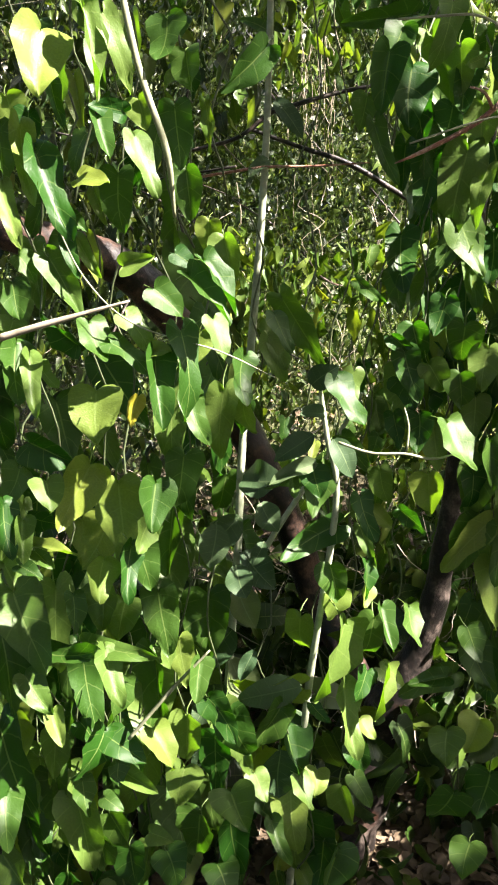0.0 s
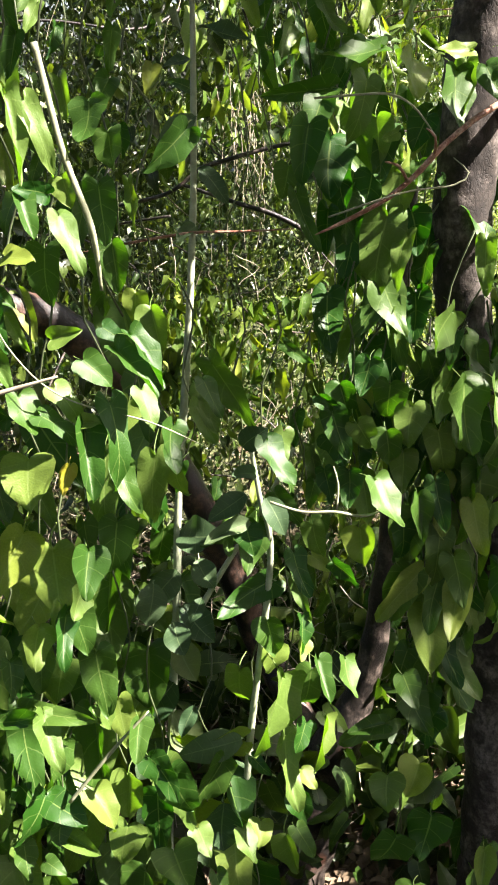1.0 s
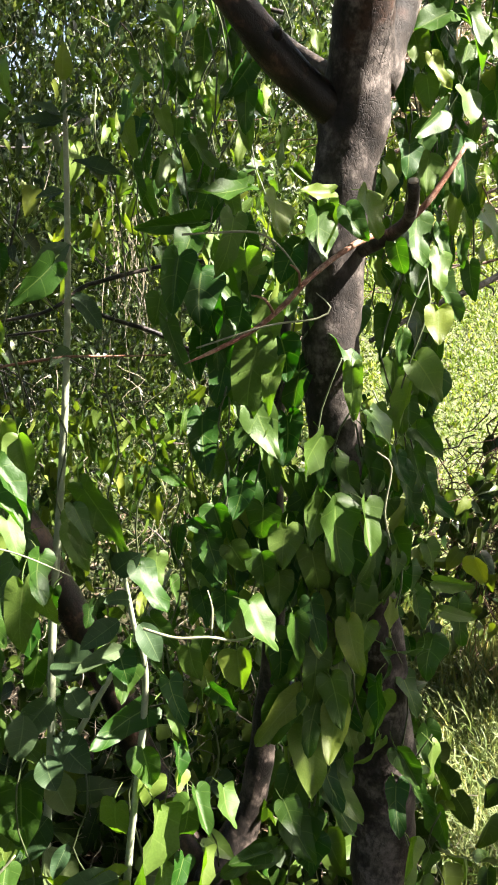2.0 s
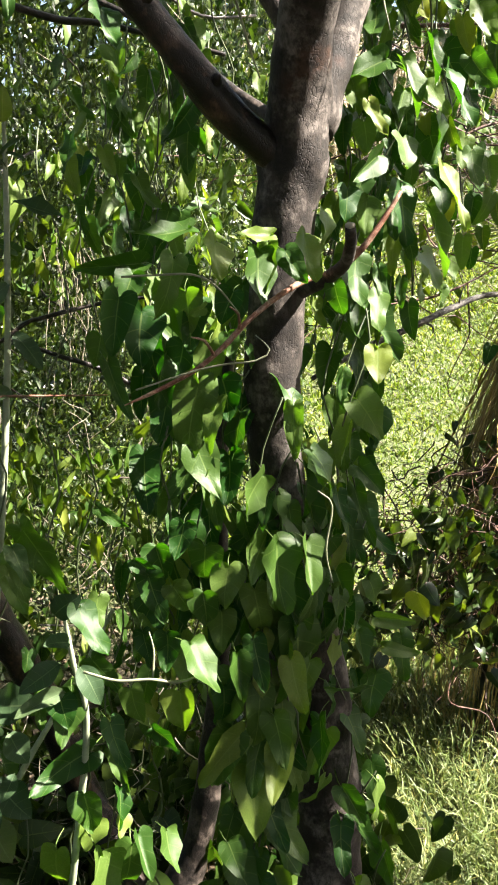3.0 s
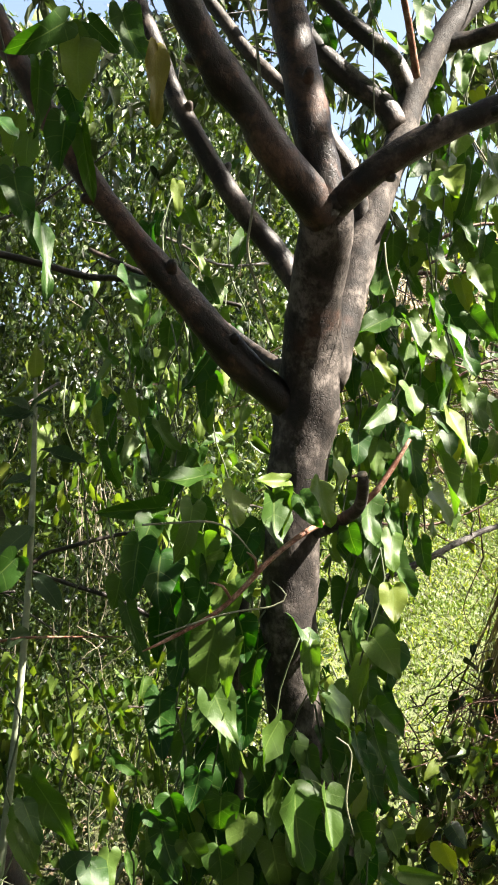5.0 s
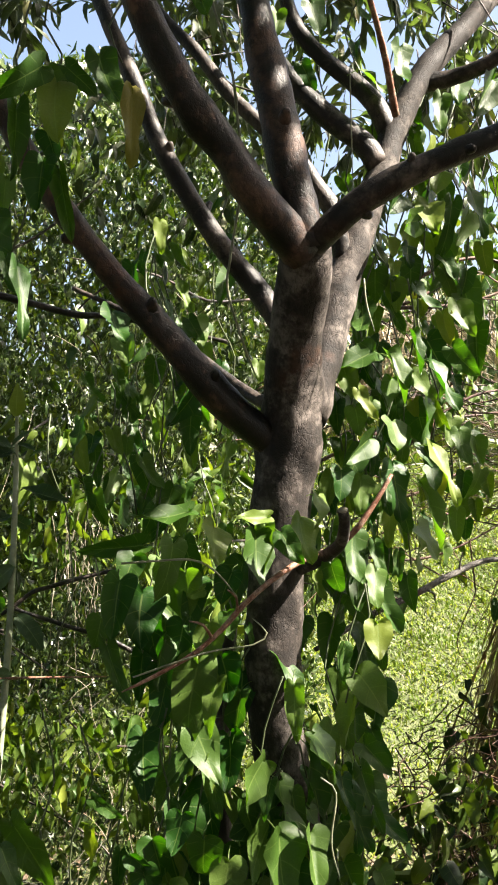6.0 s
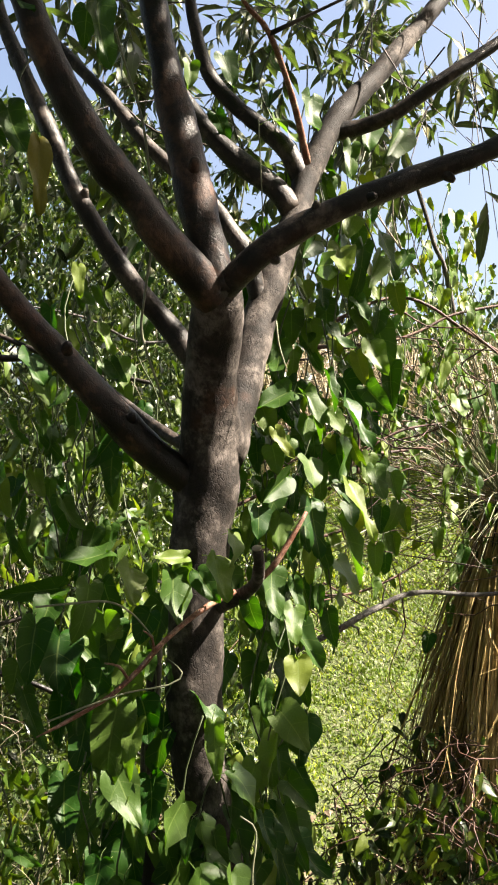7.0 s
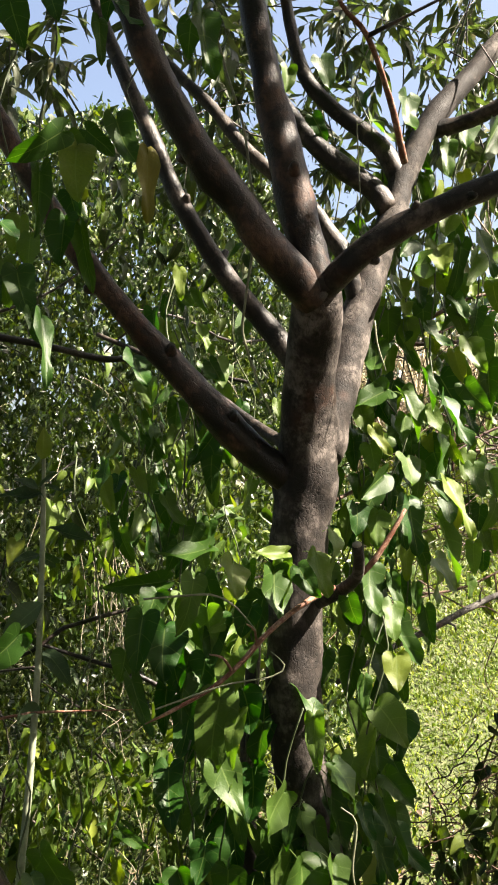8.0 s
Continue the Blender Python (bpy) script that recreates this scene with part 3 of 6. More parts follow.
SPRAY_1 = [
    ('h', 25.1, 121.5, 150.6, -0.6, 0.1, -5.5, 1.15, -18),
    ('h', 14.1, 118.0, 151.8, -1.0, -0.1, -4.0, 1.19, -5),
    ('a', 33.1, 118.0, 150.5, 1.1, -0.2, -3.0, 0.79, 11),
    ('a', 14.7, 115.3, 148.9, 2.3, -1.4, -7.7, 0.58, 4),
    ('h', 28.4, 119.7, 150.8, 0.1, -0.3, -5.8, 1.18, -18),
    ('a', 20.2, 119.0, 152.1, 1.3, 0.6, -6.6, 1.34, -25),
    ('h', 31.0, 118.2, 157.6, -1.4, 0.2, -4.3, 1.24, -19),
    ('h', 18.3, 120.1, 159.5, -2.0, -1.4, -4.0, 1.29, -5),
    ('h', 25.0, 119.4, 157.4, 1.1, 0.7, -5.8, 1.05, -21),
    ('h', 30.4, 118.3, 152.2, 0.9, 0.3, -3.5, 1.12, -7),
]
SPRAY_2 = [
    ('h', 38.1, 111.0, 164.8, 0.4, -2.7, -5.5, 1.02, 25),
    ('h', 40.2, 110.2, 167.9, 0.5, -2.7, -3.3, 1.2, 34),
    ('h', 47.4, 123.7, 171.2, -0.5, -1.4, -4.3, 1.26, 17),
    ('h', 51.9, 124.9, 175.8, -4.4, -2.0, -3.8, 0.96, 22),
    ('a', 56.4, 129.6, 188.5, 2.2, -3.2, -7.4, 1.03, 21),
    ('a', 59.0, 127.0, 191.4, 1.1, -2.1, -6.0, 0.73, 23),
    ('a', 62.5, 128.3, 187.7, 1.7, -4.3, -8.0, 0.84, 36),
    ('h', 56.0, 126.8, 178.5, 0.1, -2.7, -4.0, 1.49, 23),
    ('a', 57.2, 129.4, 172.0, 0.8, -2.7, -8.0, 1.27, 14),
    ('a', 62.7, 127.8, 174.9, 3.0, -4.4, -8.1, 0.72, 18),
    ('a', 63.2, 133.1, 169.2, 3.4, -1.8, -10.0, 0.68, 14),
    ('a', 50.5, 127.7, 162.1, -1.2, -1.9, -7.8, 1.05, 14),
]
SPRAY_3 = [
    ('a', 43.9, 116.3, 158.8, 1.0, 0.0, -4.6, 1.32, -23),
    ('a', 69.8, 134.5, 165.3, -0.1, 0.2, -5.0, 1.16, -22),
    ('a', 53.4, 126.3, 160.6, 0.8, -1.6, -6.1, 0.68, -4),
    ('a', 59.1, 135.3, 165.0, -0.2, 0.0, -5.8, 0.99, -2),
    ('h', 36.4, 113.5, 163.0, 2.5, -1.0, -4.1, 1.07, -2),
    ('a', 35.1, 117.3, 163.6, -0.2, -0.3, -6.5, 1.01, -21),
    ('A', 66.7, 133.5, 195.9, 1.1, -0.6, -6.0, 0.96, -18),
    ('A', 65.7, 133.7, 181.6, 2.5, 0.2, -6.4, 0.58, -37),
    ('H', 62.6, 135.4, 182.4, 0.5, -0.9, -2.8, 1.37, -23),
    ('h', 51.2, 129.5, 180.6, 1.3, 0.5, -4.1, 1.16, -24),
    ('h', 54.8, 131.8, 189.3, -5.7, -0.1, -3.2, 1.0, -14),
    ('a', 51.1, 127.6, 182.9, 2.1, -1.1, -4.8, 0.88, 1),
]
SPRAY_4 = [
    ('a', 61.0, 131.0, 186.2, 3.4, -0.9, -3.9, 1.31, -4),
    ('a', 60.7, 134.4, 165.1, 1.6, 0.0, -4.0, 1.36, -7),
    ('h', 52.0, 128.6, 170.1, -0.6, -0.5, -5.3, 1.09, 10),
    ('h', 63.9, 130.8, 171.8, -0.2, -2.0, -3.2, 1.27, 3),
    ('a', 68.4, 131.0, 177.6, 0.3, -1.2, -5.5, 1.23, 2),
    ('h', 71.3, 135.2, 171.2, -0.3, -0.1, -4.1, 0.98, -17),
    ('h', 57.1, 130.2, 185.1, -0.9, -0.3, -4.5, 1.15, 13),
]
SPRAY_5 = [
    ('h', 34.1, 112.0, 134.7, -4.5, -2.8, -4.6, 1.05, 34),
    ('h', 41.2, 114.1, 137.2, 4.0, -2.6, -4.4, 1.1, 37),
    ('a', 40.2, 111.7, 125.8, -0.5, -3.5, -6.2, 1.13, 27),
    ('a', 40.8, 115.8, 113.7, -0.3, -0.8, -10.7, 0.83, 0),
    ('a', 32.9, 119.8, 121.2, 0.8, 0.5, -8.6, 1.26, -2),
    ('a', 38.3, 122.1, 115.2, 0.2, -0.1, -6.8, 1.09, -14),
    ('a', 38.0, 120.6, 126.0, -6.6, 0.4, -3.4, 1.35, -6),
    ('A', 47.2, 121.2, 130.3, 0.6, -0.2, -6.1, 1.0, -29),
    ('h', 48.1, 122.3, 117.2, 1.7, -2.4, -4.1, 1.52, -19),
    ('a', 45.4, 115.3, 131.3, -0.1, -1.9, -4.3, 1.04, 15),
    ('a', 47.2, 116.6, 129.1, 1.2, -1.1, -8.4, 0.7, 19),
    ('a', 51.2, 124.9, 129.0, 2.5, -1.2, -9.0, 0.58, -4),
]
SPRAY_6 = [
    ('a', 37.9, 122.0, 106.1, -0.8, 0.7, -12.3, 1.19, -13),
    ('h', 31.2, 120.8, 112.6, -1.0, 0.5, -7.3, 1.06, -15),
    ('h', 41.4, 119.4, 101.3, 1.5, -0.6, -7.4, 1.1, -22),
    ('a', 54.5, 121.1, 110.0, 5.9, -0.5, -1.0, 0.92, -2),
    ('a', 56.8, 122.6, 104.4, 5.7, -0.6, -1.4, 0.81, 7),
    ('h', 56.3, 124.5, 99.2, -1.6, -1.0, -6.5, 1.1, 1),
    ('a', 52.2, 118.1, 100.8, -6.6, -2.3, 0.4, 0.58, 40),
    ('h', 54.2, 124.6, 114.6, 2.3, -0.5, -4.5, 1.08, 10),
    ('H', 63.5, 127.7, 110.6, 1.8, -0.1, -4.6, 1.15, -39),
    ('h', 37.7, 115.1, 125.1, 1.3, -0.4, -3.2, 0.97, 10),
    ('h', 34.4, 120.7, 107.0, 1.1, -0.1, -6.3, 1.17, -3),
    ('a', 45.4, 119.1, 113.3, 1.1, -0.1, -5.9, 0.98, -3),
]
SPRAY_7 = [
    ('a', 44.3, 122.0, 117.6, 1.8, 0.7, -6.9, 1.26, -18),
    ('h', 30.8, 121.9, 117.5, 0.8, -1.4, -4.4, 1.52, -25),
    ('h', 44.3, 122.3, 106.4, -1.6, -1.2, -2.9, 1.52, -21),
    ('h', 33.5, 121.6, 100.3, -1.2, -0.1, -5.8, 1.35, -20),
    ('a', 59.7, 124.0, 105.4, 1.2, -0.6, -7.9, 1.12, 7),
    ('h', 51.9, 121.4, 107.7, 0.7, -1.3, -4.8, 1.04, 14),
]
SPRAY_8 = [
    ('a', 10.6, 107.7, 119.8, 2.4, -3.4, -5.4, 1.18, 27),
    ('h', 24.2, 106.2, 114.7, 2.1, -3.0, -5.8, 0.98, 28),
    ('a', 4.0, 111.8, 128.9, 5.6, 0.9, -8.9, 0.8, -21),
    ('a', 13.4, 114.0, 130.5, 3.9, 0.6, -3.2, 0.71, -12),
    ('a', 18.0, 113.2, 123.7, 4.1, 0.4, -3.6, 0.83, -22),
    ('a', 19.6, 113.0, 121.7, 1.7, -0.3, -6.5, 1.19, -5),
    ('h', 22.7, 112.1, 120.3, 2.9, 0.1, -4.7, 1.02, -17),
    ('h', 8.2, 109.0, 107.3, 0.6, -1.8, -3.4, 1.52, -5),
    ('a', 3.0, 107.3, 127.9, 2.1, -2.7, -3.7, 1.18, 23),
    ('a', 2.3, 108.5, 124.9, 1.6, -1.5, -5.4, 1.19, 20),
    ('h', 24.2, 114.4, 104.2, 0.9, 0.1, -5.7, 1.24, -25),
    ('h', 22.2, 113.6, 113.1, 0.6, 0.0, -5.0, 1.11, -18),
]
SPRAY_9 = [
    ('h', 26.8, 112.9, 118.9, 0.6, 0.4, -5.2, 1.18, -7),
    ('h', 24.0, 111.5, 128.9, -0.8, -0.3, -4.7, 1.11, -17),
]
SPRAY_10 = [
    ('a', 5.6, 98.7, 213.8, -5.1, -2.2, -4.6, 0.99, 39),
    ('a', 7.1, 103.6, 214.0, -0.3, -1.3, -7.6, 1.23, 11),
    ('a', 2.8, 103.1, 210.6, 0.0, -1.0, -8.2, 0.68, 9),
    ('a', 5.8, 105.1, 205.6, -0.9, -0.2, -6.0, 1.33, -8),
    ('h', 1.8, 104.9, 203.2, -0.7, 0.3, -4.5, 1.08, -23),
    ('h', -1.1, 98.2, 202.7, 2.1, -1.9, -2.1, 1.17, 35),
    ('a', 0.4, 103.2, 198.6, 1.1, -1.3, -6.3, 1.27, 6),
    ('a', 2.2, 100.8, 193.3, 0.6, -0.4, -4.7, 0.79, 16),
    ('a', 3.5, 99.0, 192.1, 1.3, -3.7, -7.8, 0.58, 26),
    ('a', 8.1, 106.1, 217.2, 3.8, 0.5, -3.0, 1.11, -17),
    ('a', 11.7, 102.6, 217.3, 2.0, -1.4, -8.0, 0.9, 4),
    ('a', 9.5, 103.5, 229.9, 0.5, -0.6, -5.5, 0.8, 11),
]
SPRAY_11 = [
    ('a', 11.7, 100.3, 230.7, 1.3, -1.6, -5.2, 0.71, 39),
    ('a', 21.4, 97.9, 228.8, 0.5, -3.1, -10.2, 0.66, 17),
    ('h', -1.1, 104.1, 231.8, 1.3, 0.3, -5.7, 1.05, -12),
    ('h', 3.8, 102.6, 231.9, 0.7, -0.1, -3.0, 1.29, -3),
    ('a', 7.6, 106.5, 205.3, 1.6, 1.0, -8.2, 0.58, -24),
    ('h', 6.1, 104.2, 215.4, 2.4, 0.0, -2.8, 1.12, -4),
    ('a', -1.3, 104.4, 200.0, 0.5, 0.4, -5.6, 1.24, -6),
    ('h', -2.8, 104.7, 197.6, 0.4, 0.6, -5.6, 0.96, -15),
    ('h', 11.2, 107.0, 235.5, -1.2, -0.1, -3.8, 1.01, -12),
    ('h', 6.1, 106.3, 209.4, 1.7, -0.1, -4.2, 0.96, -20),
    ('h', 0.5, 106.5, 205.7, -1.2, 0.1, -4.2, 1.13, -11),
    ('h', 21.2, 107.5, 233.1, -0.8, 0.5, -4.8, 1.12, -15),
]
SPRAY_12 = [
    ('h', -19.6, 95.5, 158.2, -0.3, -4.3, -6.1, 1.15, 24),
    ('a', -13.5, 94.6, 159.7, 2.8, -2.8, -6.0, 0.73, 14),
    ('a', -15.3, 94.5, 160.2, 1.7, -2.8, -8.0, 0.58, 28),
    ('a', -19.2, 96.3, 153.8, 1.1, -1.9, -4.5, 0.66, 25),
    ('a', -12.1, 95.1, 151.0, -3.3, -1.6, 0.9, 1.24, 14),
    ('a', -14.6, 94.1, 150.7, 1.0, -2.1, -3.9, 1.14, 34),
    ('a', -11.4, 97.2, 148.6, 2.5, -2.5, -5.5, 0.96, 23),
    ('h', -17.2, 97.1, 144.6, 3.1, -2.0, 0.0, 1.14, 29),
    ('a', -20.8, 94.4, 147.5, 2.9, -3.2, -8.7, 0.8, 33),
    ('a', -22.6, 96.6, 149.7, 1.3, -4.1, -7.7, 0.62, 21),
    ('a', -24.4, 93.8, 144.2, 2.1, -3.5, -6.3, 0.62, 15),
    ('a', -19.1, 97.7, 138.7, 0.8, -0.5, -4.6, 0.83, 16),
]
SPRAY_13 = [
    ('a', -18.2, 99.5, 138.1, 2.2, -0.5, -4.3, 0.73, 12),
    ('a', -21.1, 98.0, 136.5, 3.5, -1.0, -6.2, 0.94, 0),
    ('h', -13.5, 100.0, 135.1, 3.5, -0.7, 1.2, 1.04, 5),
    ('h', -7.7, 97.3, 137.0, 2.1, -0.5, -1.5, 1.33, 15),
    ('a', -4.6, 94.7, 136.7, 3.8, -2.3, -4.9, 0.96, 36),
    ('a', -6.1, 94.2, 135.3, 4.6, -3.2, -3.9, 0.87, 27),
    ('h', -10.4, 100.8, 132.5, 3.2, -0.3, -3.3, 1.21, 18),
    ('a', -19.0, 97.3, 141.2, 2.5, -0.5, -1.8, 1.3, -5),
    ('a', 1.7, 99.9, 156.8, -4.3, -0.9, -4.4, 1.14, 11),
    ('h', -8.2, 102.1, 159.5, 0.0, -1.7, -4.6, 1.31, -18),
    ('h', -6.4, 102.4, 156.5, 0.7, -1.6, -4.0, 1.26, -22),
    ('a', -7.6, 101.2, 151.3, 0.3, 0.6, -6.3, 1.3, -11),
]
SPRAY_14 = [
    ('h', -11.4, 102.1, 151.9, 0.6, -1.0, -3.0, 1.52, -15),
    ('a', -13.8, 101.8, 144.6, -0.3, 0.0, -6.6, 1.33, -14),
    ('h', -6.8, 104.4, 144.7, 0.2, -0.1, -5.7, 1.0, -6),
    ('a', -19.1, 100.6, 155.9, 0.1, 0.6, -5.7, 1.14, -23),
    ('A', -4.4, 100.3, 151.7, 0.7, -0.4, -5.1, 0.62, -22),
    ('h', -4.4, 103.8, 139.3, -0.5, -0.1, -3.8, 1.23, -10),
    ('h', -24.9, 97.0, 134.0, 0.5, -0.2, -4.0, 1.33, 12),
    ('h', -24.1, 97.7, 136.6, 2.0, -1.2, -2.1, 1.26, 18),
    ('h', -25.3, 103.3, 152.2, 1.0, 0.5, -4.2, 1.31, -5),
    ('h', -22.8, 102.0, 150.7, -0.9, 0.4, -4.6, 1.03, -1),
    ('h', -2.7, 102.6, 137.7, 0.8, -0.2, -5.4, 0.96, -12),
    ('a', -24.7, 96.0, 149.4, 1.0, -1.9, -5.4, 1.04, 23),
]
SPRAY_15 = [
    ('a', -18.6, 98.2, 126.8, -3.8, -1.8, 3.7, 1.25, 27),
    ('h', -17.1, 96.9, 129.6, 1.4, -2.7, -4.4, 1.12, 34),
    ('a', -14.7, 95.3, 127.9, 4.8, -2.1, -1.8, 1.16, 39),
    ('a', -13.2, 97.1, 130.4, 3.2, -2.1, -3.0, 1.35, 29),
    ('a', -25.2, 97.0, 127.2, -0.2, -3.2, -5.9, 1.36, 40),
    ('a', -23.3, 94.8, 126.5, 0.6, -3.4, -5.9, 0.73, 24),
    ('a', -23.1, 98.0, 124.7, 1.8, -1.4, -2.8, 1.21, 36),
    ('a', -10.0, 94.7, 126.7, 0.4, -4.1, -7.2, 0.9, 29),
    ('a', -8.6, 101.9, 120.9, -0.7, -1.9, -9.9, 0.94, -3),
    ('a', -7.2, 95.2, 129.3, 2.3, -5.0, -7.7, 0.78, 30),
    ('a', -6.7, 96.7, 121.6, 1.4, -2.8, -5.7, 0.96, 21),
    ('h', -10.1, 94.7, 127.3, 2.0, -1.4, 0.2, 1.28, 24),
]
SPRAY_16 = [
    ('a', -0.6, 97.6, 125.8, -1.4, -2.0, -5.1, 1.26, 36),
    ('a', -2.9, 102.7, 120.1, -1.0, 0.2, -9.3, 0.89, -1),
    ('a', -0.7, 104.8, 117.8, 0.2, 0.5, -5.6, 1.13, -25),
    ('h', -18.9, 101.4, 111.0, -4.0, -1.1, -7.3, 0.96, 14),
    ('a', -15.7, 101.8, 108.6, 0.4, -0.7, -9.6, 1.37, -4),
    ('h', -10.4, 94.5, 112.0, -0.5, -2.4, -5.1, 1.22, 20),
    ('h', -7.5, 99.4, 113.4, -1.2, -0.5, -7.1, 0.97, 18),
    ('h', -26.3, 102.9, 113.5, 5.4, 0.7, -2.8, 1.11, -15),
    ('h', -23.2, 97.0, 111.0, 0.8, -3.1, -2.4, 1.52, 19),
    ('a', -28.2, 96.1, 108.6, 0.4, -2.4, -6.1, 1.04, 38),
    ('a', -26.3, 96.5, 106.3, -0.1, -2.5, -4.5, 1.06, 31),
    ('a', -25.2, 97.3, 102.5, 5.4, -1.9, 0.0, 0.69, 36),
]
SPRAY_17 = [
    ('h', -25.4, 97.3, 101.8, 2.6, -1.5, -1.6, 1.11, 20),
    ('a', -26.7, 94.6, 101.4, 3.0, -1.1, -1.0, 1.27, 22),
    ('h', -17.1, 95.8, 101.3, -0.9, -2.0, -4.5, 1.32, 34),
    ('h', -12.0, 98.2, 104.8, -1.2, -3.3, -2.0, 1.41, 38),
    ('a', -13.9, 97.0, 102.6, -0.8, -3.9, -5.7, 0.87, 30),
    ('h', -13.2, 98.3, 102.1, 1.3, -1.1, -6.0, 1.05, 14),
    ('h', -26.9, 102.6, 103.6, 4.0, 0.5, -1.9, 1.24, -23),
    ('h', -18.0, 104.0, 119.5, 0.0, -2.6, -5.9, 1.52, -2),
    ('h', -27.5, 102.2, 110.4, -1.3, -0.4, -4.9, 1.37, -21),
    ('h', -17.9, 105.2, 101.5, -2.4, -0.2, -6.5, 1.33, -21),
    ('h', -5.5, 101.6, 127.4, -1.9, -0.8, -4.5, 1.15, -2),
    ('h', -3.9, 97.1, 130.0, 1.4, -2.4, -3.8, 0.99, 32),
]
SPRAY_18 = [
    ('h', -26.5, 102.0, 128.6, -0.7, -2.0, -2.7, 1.52, 2),
]
SPRAY_19 = [
    ('a', -30.5, 104.1, 92.3, 2.9, -3.0, -10.5, 1.3, 20),
    ('a', -25.3, 105.9, 91.8, -0.2, -2.7, -12.2, 0.89, 13),
    ('a', -32.7, 104.3, 85.5, 1.8, -2.9, -10.9, 0.99, 18),
    ('a', -21.6, 98.8, 94.9, 0.5, -2.1, -4.6, 1.17, 19),
    ('a', -27.4, 102.1, 84.2, 10.1, -3.6, 0.4, 0.64, 38),
    ('a', -21.4, 101.6, 86.0, 9.4, -4.5, 0.9, 0.65, 20),
    ('a', -18.3, 99.6, 86.5, 1.7, -3.9, -6.5, 1.04, 34),
    ('a', -16.5, 99.8, 81.8, -1.3, -2.6, -5.7, 1.23, 33),
    ('a', -11.9, 105.4, 91.7, 0.8, -0.5, -9.2, 1.19, 0),
    ('a', -12.7, 106.2, 81.9, 0.4, -0.5, -13.8, 0.65, -26),
    ('a', -9.4, 105.8, 83.9, 0.7, -0.8, -6.7, 1.26, -4),
    ('h', -11.8, 104.7, 83.3, 2.1, -0.9, -3.3, 1.14, 16),
]
SPRAY_20 = [
    ('a', -6.3, 101.2, 83.6, -1.0, -2.9, -4.5, 1.28, 20),
    ('a', -22.3, 105.2, 80.8, 0.7, -2.0, -10.0, 1.0, 14),
    ('h', -29.1, 100.7, 81.5, 3.7, -2.9, -4.2, 0.99, 25),
    ('a', -34.2, 103.7, 71.3, 3.8, -3.4, -16.4, 0.8, -4),
    ('a', -33.6, 101.5, 61.6, 0.1, -6.2, -5.5, 1.19, 18),
    ('a', -26.7, 103.4, 70.4, 0.0, -1.6, -7.1, 1.16, 6),
    ('h', -19.3, 100.8, 72.7, -2.0, -4.9, -5.3, 1.1, 33),
    ('h', -18.9, 101.2, 71.3, 5.1, -2.9, -2.0, 1.06, 31),
    ('h', -17.8, 101.3, 67.0, -0.2, -1.4, -3.0, 1.36, 20),
    ('a', -18.0, 102.5, 64.9, 5.6, -3.5, -1.8, 0.96, 31),
    ('h', -19.8, 99.4, 62.6, 2.7, -1.7, -0.6, 1.16, 20),
    ('a', -28.1, 106.7, 60.4, 0.8, 0.7, -13.9, 0.78, -17),
]
SPRAY_21 = [
    ('a', -25.1, 105.8, 56.8, 2.5, -2.3, -12.6, 1.02, -4),
    ('h', -23.2, 102.3, 63.1, 0.7, -2.4, -4.3, 1.2, 39),
    ('h', -20.6, 107.1, 52.4, 3.6, -3.0, -3.7, 1.52, -15),
    ('h', -5.5, 104.5, 75.1, 4.5, -1.4, -5.1, 0.95, -5),
    ('a', -2.7, 103.8, 73.5, 2.2, -2.4, -8.4, 1.34, -5),
    ('h', -13.0, 101.5, 72.4, 3.0, -2.6, -4.7, 1.12, 36),
    ('a', -8.7, 107.2, 70.1, -0.2, -0.5, -7.8, 1.32, -18),
    ('h', -9.3, 107.9, 60.5, -1.6, -3.4, -4.7, 1.52, -25),
    ('a', -4.8, 107.4, 66.7, -0.2, 1.1, -10.1, 1.04, -11),
    ('h', -2.5, 98.7, 64.2, 2.5, -5.3, -1.9, 1.52, 21),
    ('h', -4.6, 100.9, 49.0, 2.4, -4.8, -0.6, 1.52, 37),
    ('h', -13.9, 101.1, 54.7, 3.3, -1.6, -0.3, 1.22, 21),
]
SPRAY_22 = [
    ('h', -36.6, 105.2, 46.4, 5.2, -4.9, -2.3, 1.52, -4),
    ('a', -25.6, 99.0, 77.3, 1.2, -2.4, -3.9, 1.25, 21),
    ('h', -23.1, 103.7, 71.8, 2.5, -0.8, -3.2, 1.35, 15),
    ('a', -2.7, 103.5, 54.4, 0.6, -1.1, -9.0, 1.12, 16),
    ('h', -30.1, 108.8, 84.8, 2.0, 0.4, -6.5, 1.17, -9),
    ('h', -16.8, 109.2, 87.6, -1.0, -2.6, -5.0, 1.52, -17),
    ('h', -19.7, 109.4, 89.5, -0.4, -3.0, -4.9, 1.52, -23),
    ('a', -32.4, 107.0, 71.8, 0.1, 0.7, -8.7, 1.32, -21),
    ('h', -30.3, 107.5, 62.5, 0.4, 0.6, -7.7, 1.08, -25),
    ('h', -18.3, 109.0, 43.9, 1.3, -2.7, -5.7, 1.52, -22),
    ('h', -22.2, 106.1, 49.8, 0.1, 0.4, -8.1, 1.11, -8),
    ('h', -12.2, 105.4, 46.9, 2.6, -3.8, -3.2, 1.52, 6),
]
SPRAY_23 = [
    ('h', -7.3, 109.0, 50.7, -1.3, -0.5, -7.9, 1.27, -26),
]
